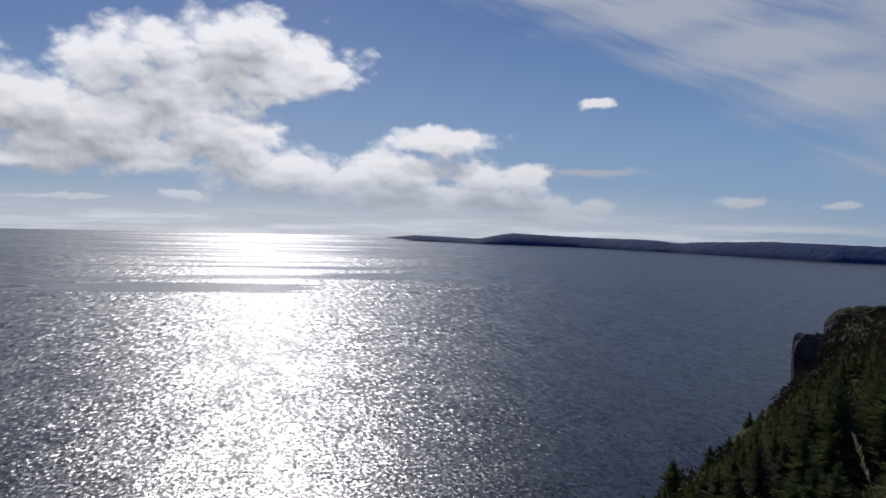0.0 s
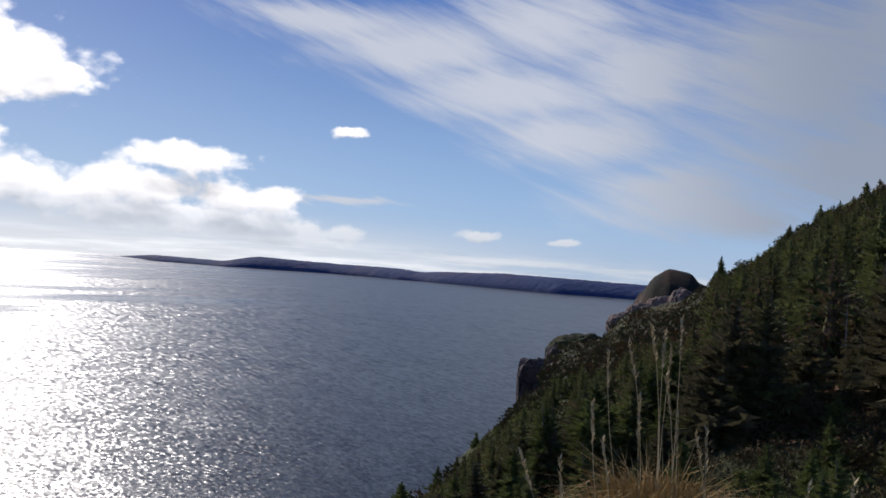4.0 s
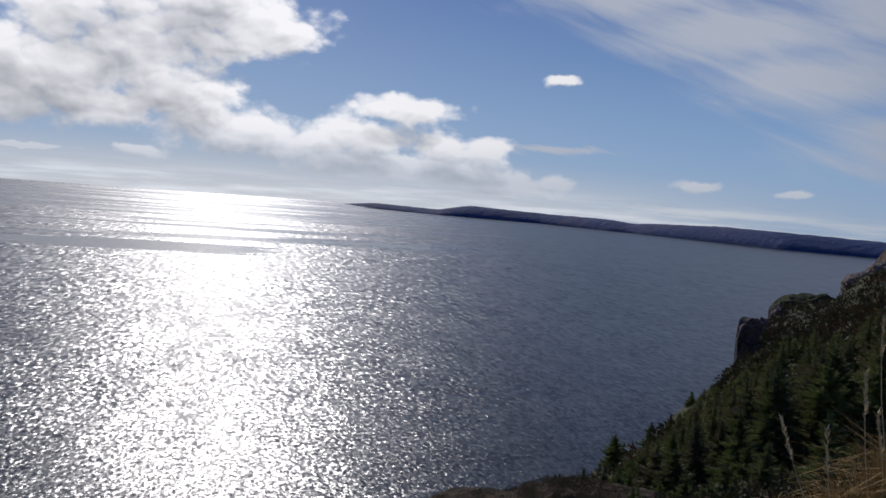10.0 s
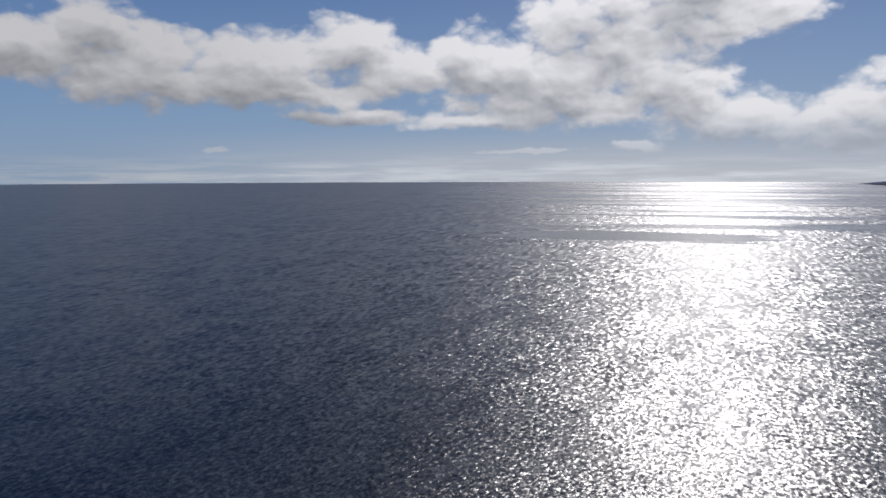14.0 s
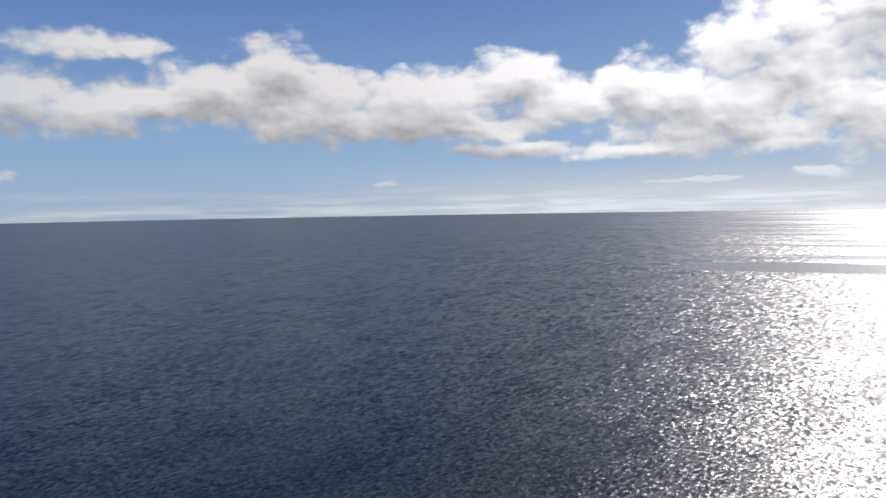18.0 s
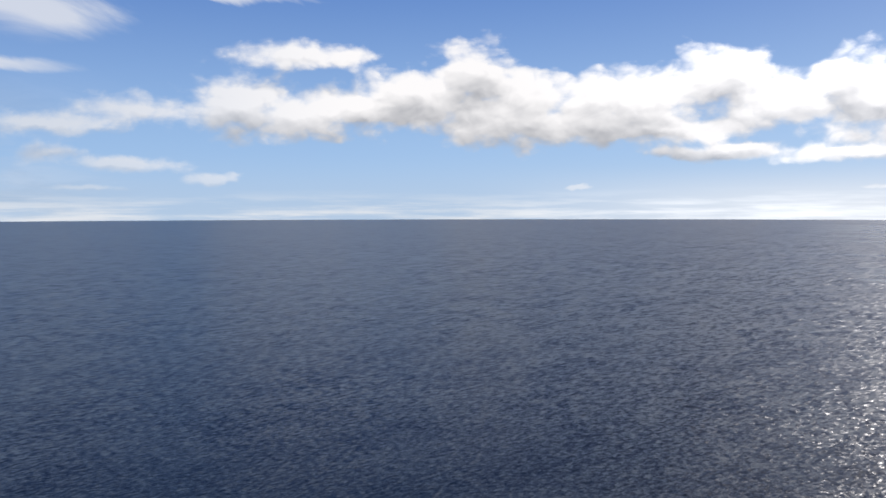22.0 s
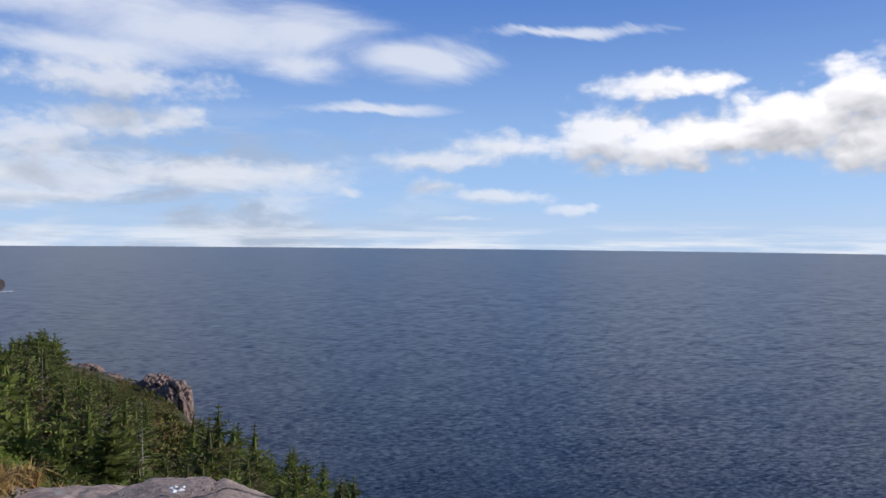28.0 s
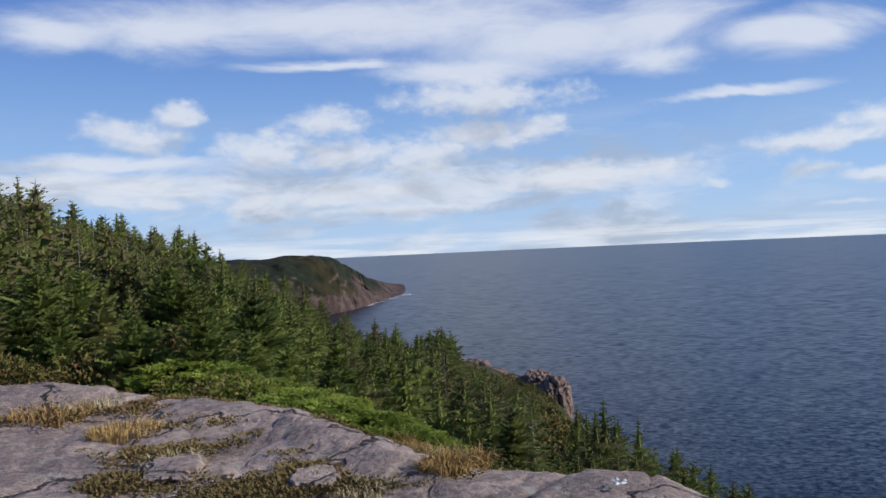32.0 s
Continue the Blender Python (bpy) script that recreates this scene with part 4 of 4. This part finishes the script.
def build_crags():
    def put(name, turn, el, r, size, mat, label, seed, columns=2.2, jag=0.13):
        return crag(name, at_sight(turn, el, r), size, turn, mat, label, seed, columns, jag)

    # the buttress, its shade put into a dark colour, and pale ribs on the eastern shore
    put("rock_buttress", -25.65, -8.0, 104, (2.3, 2.5, 3.9), SHADED_CLIFF, "upright rock buttress above the shore, shade in its dark colour", 1.0, 1.6, 0.07)
    put("rock_buttress", -26.7, -7.0, 114, (1.0, 3.0, 4.2), SHADED_CLIFF, "narrow reddish rock buttress below the grassy bluff, shade in its colour", 4.0, 1.8, 0.07)
    put("rock_bluff", -28.7, -5.3, 132, (4.6, 5.0, 3.2), HEATH, "bluff topped with olive grass on the shore", 8.0, 1.2, 0.04)
    for turn, el, r, sx, sz, seed in ((-31.7, -2.9, 170, 3.2, 2.6, 2.0), (-33.0, -2.0, 176, 3.6, 2.2, 3.0), (-34.3, -1.4, 178, 3.2, 2.2, 5.0),
                                      (-35.5, -1.0, 176, 2.4, 2.6, 6.0), (-30.2, -4.4, 150, 2.6, 0.8, 7.0)):
        put("rock_rib", turn, el, r, (sx, 3.0, sz), CLIFF, "pale pinkish granite rib on the slope below the hill", seed, 1.4, 0.03)
    put("boulder", -38.9, -0.6, 120, (1.5, 1.2, 1.6), CLIFF, "pale rock face among the spruces", 11.0)
    put("boulder", -40.4, 1.0, 120, (0.9, 1.0, 1.3), CLIFF, "pale rock face among the spruces", 12.0)
    for turn, el, sx, seed in ((-48.4, 7.1, 2.6, 14.0), (-49.8, 7.9, 3.2, 15.0), (-51.5, 8.8, 3.6, 16.0), (-53.4, 9.6, 3.6, 17.0)):
        put("boulder", turn, el, 123, (sx, 2.0, 0.9), CLIFF, "bare brown rock on the crest of the hillside", seed, 1.6, 0.03)
    put("boulder", -56.0, 10.0, 126, (7.0, 3.0, 1.6), CLIFF, "bare rock along the crest of the hillside", 13.0)
    # the granite nose on the western shore
    put("rock_nose", 103.3, -11.8, 90, (1.75, 2.8, 3.6), CLIFF, "pale granite cliff nose with upright cracks", 21.0, 2.4, 0.055)
    put("rock_nose", 104.4, -10.3, 95, (1.9, 2.6, 2.2), CLIFF, "pale granite shoulder beside the cliff nose", 22.0, 2.0, 0.055)
    for turn, el, r, sx, sz, seed in ((105.9, -9.7, 97, 1.7, 0.85, 23.0), (107.4, -9.0, 99, 1.4, 0.7, 24.0), (108.9, -8.4, 102, 1.7, 0.9, 25.0), (110.1, -8.2, 104, 1.1, 0.8, 26.0)):
        put("rock_ledge", turn, el, r, (sx, 1.6, sz), CLIFF, "pale granite ledge along the wooded edge", seed, 1.6, 0.05)
    put("rock_nose", 102.5, -14.2, 92, (0.8, 1.5, 2.2), CLIFF, "reddish granite foot below the cliff nose", 27.0, 1.8, 0.08)
    # near ledges below the brink
    put("rock_ledge", -11.5, -22.0, 9.8, (1.5, 1.1, 0.42), PEAT, "dark brown heathy ledge below the brink", 31.0, 1.2, 0.03)
    put("rock_ledge", -14.6, -20.6, 10.6, (1.1, 1.0, 0.46), PEAT, "dark brown heathy ledge below the brink", 35.0, 1.2, 0.03)
    put("rock_ledge", -5.2, -26.0, 7.8, (0.9, 0.8, 0.34), PEAT, "dark brown heathy ledge below the brink", 33.0, 1.2, 0.03)
    put("rock_ledge", -21.0, -23.0, 5.0, (0.5, 0.4, 0.16), ROCK, "grey granite boulder beside the grass", 32.0)
    put("rock_ledge", 11.5, -29.6, 5.2, (0.9, 0.5, 0.24), PEAT, "dark reddish brink above the sea", 34.0)
    # loose stones on the slab
    for x, y, s, seed, label in ((-5.0, -2.85, 0.17, 41.0, "flat pink granite stone on the slab"), (-6.5, -6.6, 0.28, 42.0, "flat grey stone half buried in turf"),
                                 (-4.9, -3.9, 0.22, 43.0, "pink granite stone on the slab")):
        crag("stone", (x, y, ground_at(x, y) - 0.02), (s * 1.2, s * 0.8, s * 0.16), 30, ROCK, label, seed, 1.2)


build_outcrop()
build_crags()


# ---- grass and shrubs ----
def blade_arrays(rng, n, radius, height, lean=0.5, width=0.005):
    tri = []
    for _ in range(n):
        a, q = rng.uniform(0, 6.283), radius * math.sqrt(rng.random())
        p = np.array([math.cos(a) * q, math.sin(a) * q, 0])
        b = rng.uniform(0, 6.283)
        out = np.array([math.cos(a), math.sin(a), 0]) * rng.uniform(0.1, 1.0) * lean + np.array([math.cos(b), math.sin(b), 0]) * 0.25
        h = height * rng.uniform(0.45, 1.1)
        side = np.array([-math.sin(b), math.cos(b), 0]) * width
        mid = p + out * h * 0.35 + np.array([0, 0, h * 0.72])
        tip = p + out * h * 1.05 + np.array([0, 0, h * rng.uniform(0.35, 1.0)])
        tri += [(p - side, p + side, mid + side * 0.7), (p - side, mid + side * 0.7, mid - side * 0.7), (mid - side * 0.7, mid + side * 0.7, tip)]
    return np.array(tri)


def stalk_mesh(tussock, foot, tip, seed):
    """One bent seed stalk with its ragged head, as parts of a tussock."""
    rng = random.Random(seed)
    foot, tip = Vector(foot), Vector(tip)
    bend = (foot + tip) / 2 + Vector((rng.uniform(-0.07, 0.07), rng.uniform(-0.07, 0.07), 0.12 * (tip - foot).length))
    pts = [foot.lerp(bend, k / 5).lerp(bend.lerp(tip, k / 5), k / 5) for k in range(6)]
    bm = bmesh.new()
    rings = []
    for k, p in enumerate(pts):
        w = 0.0031 - 0.0003 * k
        rings.append([bm.verts.new(p + Vector((w * math.cos(a), w * math.sin(a), 0))) for a in (0, 2.09, 4.19)])
    for lo, hi in zip(rings, rings[1:]):
        for i in range(3):
            bm.faces.new((lo[i], lo[(i + 1) % 3], hi[(i + 1) % 3], hi[i]))
    me = bpy.data.meshes.new("stalk")
    bm.to_mesh(me)
    bm.free()
    me.materials.append(PALE_STRAW)
    stalk = new("stalk", me)
    stalk.parent = tussock
    along = (pts[-1] - pts[-2]).normalized()
    tri = []
    for k in range(26):
        p = tip + along * (-0.17 + 0.008 * k)
        d = Vector((rng.uniform(-1, 1), rng.uniform(-1, 1), 0)).normalized()
        q = p + (along * 0.9 + d * 0.55) * 0.034
        s = along.cross(d) * 0.007
        tri.append((p - s, p + s, q))
    soup("seed_head", np.array([[list(v) for v in t] for t in tri]), PALE_STRAW, stalk, "pale feathery seed head")
    return stalk


def tussock(x, y, radius, height, blades, stalks, seed, label, mat):
    rng = np.random.default_rng(seed)
    z = ground_at(x, y) - 0.12
    base = new("grass_tussock")
    base.location = (x, y, z)
    tagged(base, label, "grass", "grass tussocks")
    soup("tuft", blade_arrays(rng, blades, radius, height, 0.55), mat, base)
    for k, (fx, fy, tx, ty, tz) in enumerate(stalks):
        stalk_mesh(base, (fx - x, fy - y, 0.05), (tx - x, ty - y, tz - z), seed * 50 + k)
    return base


def sight_from(yaw, turn, el, d):
    """A place d metres ahead of the held camera when it is turned to yaw."""
    a, b = radians(yaw), radians(turn)
    h = d * math.cos(radians(el - 0.7))
    return (-REACH * math.sin(a) - math.sin(b) * h, REACH * math.cos(a) + math.cos(b) * h, EYE + d * math.sin(radians(el - 0.7)))


def build_grass():
    # the tall tussock beside the viewpoint: foot turn, head turn, head height, distance
    stalks = []
    for foot, turn, el, d in ((-34.4, -34.7, -2.5, 4.2), (-34.0, -33.6, -3.5, 4.2), (-33.2, -32.7, -2.9, 4.25), (-33.6, -34.1, -4.5, 4.2), (-32.4, -31.3, -4.4, 4.3), (-32.0, -29.8, -5.2, 4.3),
                              (-34.6, -33.9, -6.5, 4.1), (-30.7, -28.8, -8.9, 3.9), (-30.6, -29.7, -11.4, 3.9), (-28.0, -23.9, -12.7, 3.8), (-28.2, -26.7, -13.0, 3.8), (-35.2, -34.7, -9.3, 4.0),
                              (-36.3, -36.1, -10.3, 4.0), (-36.7, -36.7, -10.0, 4.0), (-42.8, -43.2, -12.6, 3.8), (-45.3, -45.9, -11.8, 3.9), (-33.2, -32.1, -8.2, 4.1)):
        fx, fy, _ = sight_from(-23.5, foot, -12, d)
        stalks.append((fx, fy, *sight_from(-23.5, turn, el, d)))
    x, y, _ = sight_from(-23.5, -33.6, -12, 4.1)
    tussock(x, y, 0.17, 0.72, 2000, stalks, 1, "tall straw-coloured grass tussock with feathery seed stalks", STRAW)
    for turn, d, rad, h, seed in ((-37.2, 4.3, 0.20, 0.56, 2), (-40.0, 4.4, 0.20, 0.46, 3), (-30.0, 4.0, 0.16, 0.5, 4), (-45.0, 4.5, 0.24, 0.36, 5), (-52.0, 4.3, 0.2, 0.46, 6), (-24.5, 4.1, 0.2, 0.26, 7), (-49.0, 4.6, 0.22, 0.36, 8)):
        x, y, _ = sight_from(-23.5, turn, -12, d)
        tussock(x, y, rad, h, 1300, [], seed, "low tussock of dry yellow-brown grass", STRAW)
    # tufts in the joints of the slab
    for i, (turn, d, rad, h) in enumerate(((110.8, 5.6, 0.18, 0.22), (112.5, 5.9, 0.22, 0.16), (115.0, 6.0, 0.2, 0.14), (108.0, 6.1, 0.16, 0.16), (118.5, 5.0, 0.18, 0.13), (121.5, 5.3, 0.22, 0.12),
                                            (124.0, 5.0, 0.18, 0.12), (131.0, 6.0, 0.2, 0.13), (134.0, 7.2, 0.28, 0.14), (138.5, 8.2, 0.4, 0.16), (136.0, 8.4, 0.3, 0.16), (116.0, 6.9, 0.2, 0.2),
                                            (127.0, 7.4, 0.25, 0.15), (99.0, 4.6, 0.14, 0.10), (120.0, 7.8, 0.2, 0.2), (112.0, 5.2, 0.14, 0.2), (126.5, 4.6, 0.16, 0.1), (140.0, 9.3, 0.4, 0.16))):
        x, y, _ = sight_from(108, turn, -14, d)
        tussock(x, y, rad, h * 1.2, 900, [], 20 + i, "low tuft of yellow-green grass in a rock joint", PALE_STRAW if i % 3 == 1 else STRAW)


def bush_arrays(rng, n, radius, height, leaf):
    """Low bush: short leafy twigs pointing up and out from a mound."""
    tri = []
    for _ in range(n):
        a, q = rng.uniform(0, 6.283), math.sqrt(rng.random())
        z = height * (1 - q * q) * rng.uniform(0.35, 1.0)
        p = np.array([math.cos(a) * q * radius, math.sin(a) * q * radius, z])
        d = np.array([math.cos(a) * q, math.sin(a) * q, 0.5]) + rng.normal(0, 0.5, 3)
        d /= np.linalg.norm(d)
        s = np.cross(d, rng.normal(0, 1, 3))
        s /= np.linalg.norm(s)
        size = leaf * rng.uniform(0.6, 1.4)
        tri.append((p - s * size * 0.35, p + s * size * 0.35, p + d * size))
    return np.array(tri)


def build_shrubs():
    rng = np.random.default_rng(33)
    # bright green creeping spruce behind the slab
    sprays = [spruce_arrays(1.0, 0.75, 8, 6, 5, rng, 0.1, thick=0.30) for _ in range(4)]
    for i, (turn, d, rad, h) in enumerate(((113.8, 7.0, 0.40, 0.20), (115.8, 7.2, 0.45, 0.24), (117.9, 7.5, 0.50, 0.26), (120.2, 7.9, 0.50, 0.27), (122.6, 8.4, 0.50, 0.28), (125.4, 9.3, 0.55, 0.34), (127.6, 10.0, 0.65, 0.50), (130.2, 10.5, 0.70, 0.55), (124.0, 9.8, 0.55, 0.42))):
        x, y, _ = sight_from(108, turn, -12, d)
        base = new("creeping_spruce")
        base.location = (x, y, ground_at(x, y) - 0.05)
        tagged(base, "low mat of bright green creeping spruce beside the slab", "shrub", "creeping spruces")
        boughs = []
        for k in range(110):
            a, q = rng.uniform(0, 6.283), rad * math.sqrt(rng.random())
            small = sprays[k % 4] * rng.uniform(0.16, 0.30)
            tip = rng.uniform(0.9, 1.5)
            c, z = math.cos(tip), math.sin(tip)
            small = small @ np.array([[c, 0, -z], [0, 1, 0], [z, 0, c]])
            c, z = math.cos(a), math.sin(a)
            small = small @ np.array([[c, z, 0], [-z, c, 0], [0, 0, 0.35]])
            boughs.append(small + np.array([math.cos(a) * q, math.sin(a) * q, h * 0.85 * (1 - (q / rad) ** 2)]))
        soup("foliage", np.concatenate(boughs), FRESH, base)
        trunk_mesh("stem", h * 0.8, 0.025, BARK, base, 0.1, 8, i)
    # heath bushes over the slopes
    tri, west = [], []
    forms = [bush_arrays(rng, 110, 1.0, 0.9, 0.20) for _ in range(9)]
    close = [bush_arrays(rng, 520, 1.0, 0.8, 0.085) for _ in range(5)]
    for lo, hi, near, far, n in ((-75, -24, 5.2, 60, 2100), (-75, -24, 40, 150, 1500), (-24, -2, 4.6, 30, 500), (84, 104, 12, 60, 700), (100, 113, 50, 105, 1300), (104, 150, 8, 60, 1200)):
        for _ in range(n):
            t = rng.uniform(lo, hi)
            r = near * (far / near) ** rng.random()
            if r > np.interp(t, SHAPE[:, 0], SHAPE[:, 5]) or (t > 60 and r < np.interp(t, SHAPE[:, 0], SHAPE[:, 1]) + 1.0):
                continue
            if (-38 < t < -23 and r < 5.0) or (101.5 < t < 105.2 and r > 60 and rng.random() < 0.4):
                continue
            cx, cy = way(t)
            big = min(0.16 + r * 0.011, 0.7) * rng.uniform(0.45, 1.9) ** 1.2
            if 101.2 < t < 111 and r > 60:
                big *= 0.45
            spin = rng.uniform(0, 6.28)
            c, q = math.cos(spin) * big, math.sin(spin) * big
            (west if t > 60 else tri).append((close[int(rng.integers(0, 5))] if r < 16 else forms[int(rng.integers(0, 9))]) @ np.array([[c, q, 0], [-q, c, 0], [0, 0, big]]) + np.array([cx * r, cy * r, ground_z(t, r) - 0.12 * big]))
    # low crowberry on the ledges below the brink
    for turn, el, r, sx, sy, sz in ((-11.5, -22.0, 9.8, 1.5, 1.1, 0.42), (-14.6, -20.6, 10.6, 1.1, 1.0, 0.46), (-5.2, -26.0, 7.8, 0.9, 0.8, 0.34)):
        x, y, z = at_sight(turn, el, r)
        for _ in range(300):
            u, v = rng.uniform(-1.15, 1.15, 2)
            if u * u + v * v < 1.3:
                a = radians(turn)
                big = rng.uniform(0.08, 0.17)
                tri.append(close[int(rng.integers(0, 5))][::2] * big + np.array([x + u * sx * math.cos(a) - v * sy * math.sin(a), y + u * sx * math.sin(a) + v * sy * math.cos(a), z + sz * 1.2 * math.sqrt(1 - (u * u + v * v) / 1.44) + 0.01]))
    ob = soup("heath_bushes", np.concatenate(tri), SHRUB)
    tagged(ob, "low dull green and russet heath bushes on the slope", "heath", kind="stuff")
    ob = soup("heath_bushes", np.concatenate(west), MEADOW)
    tagged(ob, "yellow-green heath bushes between the spruces", "heath", kind="stuff")
    # the small spruce that stands up over the brink
    x, y, z = sight_from(24.0, 25.9, -27.0, 3.9)
    base = new("seedling_spruce")
    base.location = (x, y, z - 0.25)
    tagged(base, "small straggly spruce seedling at the brink", "tree")
    trunk_mesh("trunk", 0.55, 0.014, BARK, base, 0.05, 10, 3)
    soup("crown", spruce_arrays(0.5, 0.30, 6, 6, 4, np.random.default_rng(4)), NEEDLES, base)
    base = new("low_bush")
    x, y, _ = sight_from(91.0, 100.2, -20.0, 4.2)
    base.location = (x, y, ground_at(x, y) - 0.02)
    tagged(base, "low green and russet crowberry bush in a hollow of the slab", "shrub")
    soup("foliage", bush_arrays(rng, 1100, 0.32, 0.16, 0.045), MEADOW, base)
    base = new("low_bush")
    x, y, z = sight_from(24.0, 25.0, -29.5, 4.0)
    base.location = (x, y, z - 0.1)
    tagged(base, "low green bush at the brink", "shrub")
    soup("foliage", bush_arrays(rng, 500, 0.30, 0.22, 0.06), FRESH, base)


def build_marks():
    # a white bird-lime or lichen mark on the slab
    rng = random.Random(5)
    x, y = -5.15, -0.96
    bm = bmesh.new()
    for k in range(7):
        px, py, s = x + rng.uniform(-0.05, 0.05), y + rng.uniform(-0.05, 0.05), rng.uniform(0.010, 0.024)
        z = ground_at(px, py) + 0.06
        ring = [bm.verts.new((px + s * math.cos(a) * rng.uniform(0.7, 1.2), py + s * math.sin(a) * rng.uniform(0.7, 1.2), z + 0.01)) for a in np.arange(0, 6.28, 0.7)]
        top = bm.verts.new((px, py, z + 0.02))
        for p, q in zip(ring, ring[1:] + ring[:1]):
            bm.faces.new((p, q, top))
    me = bpy.data.meshes.new("white_stone")
    bm.to_mesh(me)
    bm.free()
    me.materials.append(WHITE)
    tagged(new("white_stone", me), "small white quartz chips lying on the granite slab", "stone")


def build_turf():
    """Brown-green turf and crowberry in the hollows of the slab."""
    rng = np.random.default_rng(77)
    forms = [bush_arrays(rng, 60, 1.0, 0.25, 0.24) for _ in range(6)]
    tri = []
    for turn, d, long, wide in ((111.0, 5.7, 0.5, 0.3), (114.5, 5.9, 0.6, 0.25), (120.0, 5.1, 0.5, 0.22), (123.5, 5.3, 0.6, 0.2), (117.0, 5.6, 0.5, 0.15), (127.0, 5.0, 0.4, 0.15), (131.0, 6.3, 0.5, 0.25),
                                (136.0, 8.0, 0.9, 0.35), (140.0, 8.8, 0.8, 0.4), (126.0, 7.2, 0.6, 0.25), (130.5, 8.3, 0.9, 0.3), (118.5, 7.0, 0.7, 0.25), (99.5, 4.7, 0.25, 0.12), (123.0, 7.8, 0.8, 0.3), (134.0, 5.6, 0.4, 0.2)):
        for _ in range(70):
            u, v = rng.normal(0, 0.5, 2)
            x, y, _ = sight_from(108, turn + math.degrees(u * long / d), -14, d + v * wide)
            size = rng.uniform(0.05, 0.13)
            tri.append(forms[int(rng.integers(0, 6))] * size + np.array([x, y, ground_at(x, y) - 0.03]))
    ob = soup("turf", np.concatenate(tri), TURF)
    tagged(ob, "brown and olive turf in the hollows of the slab", "turf", kind="stuff")


build_grass()
build_turf()
build_shrubs()
build_marks()
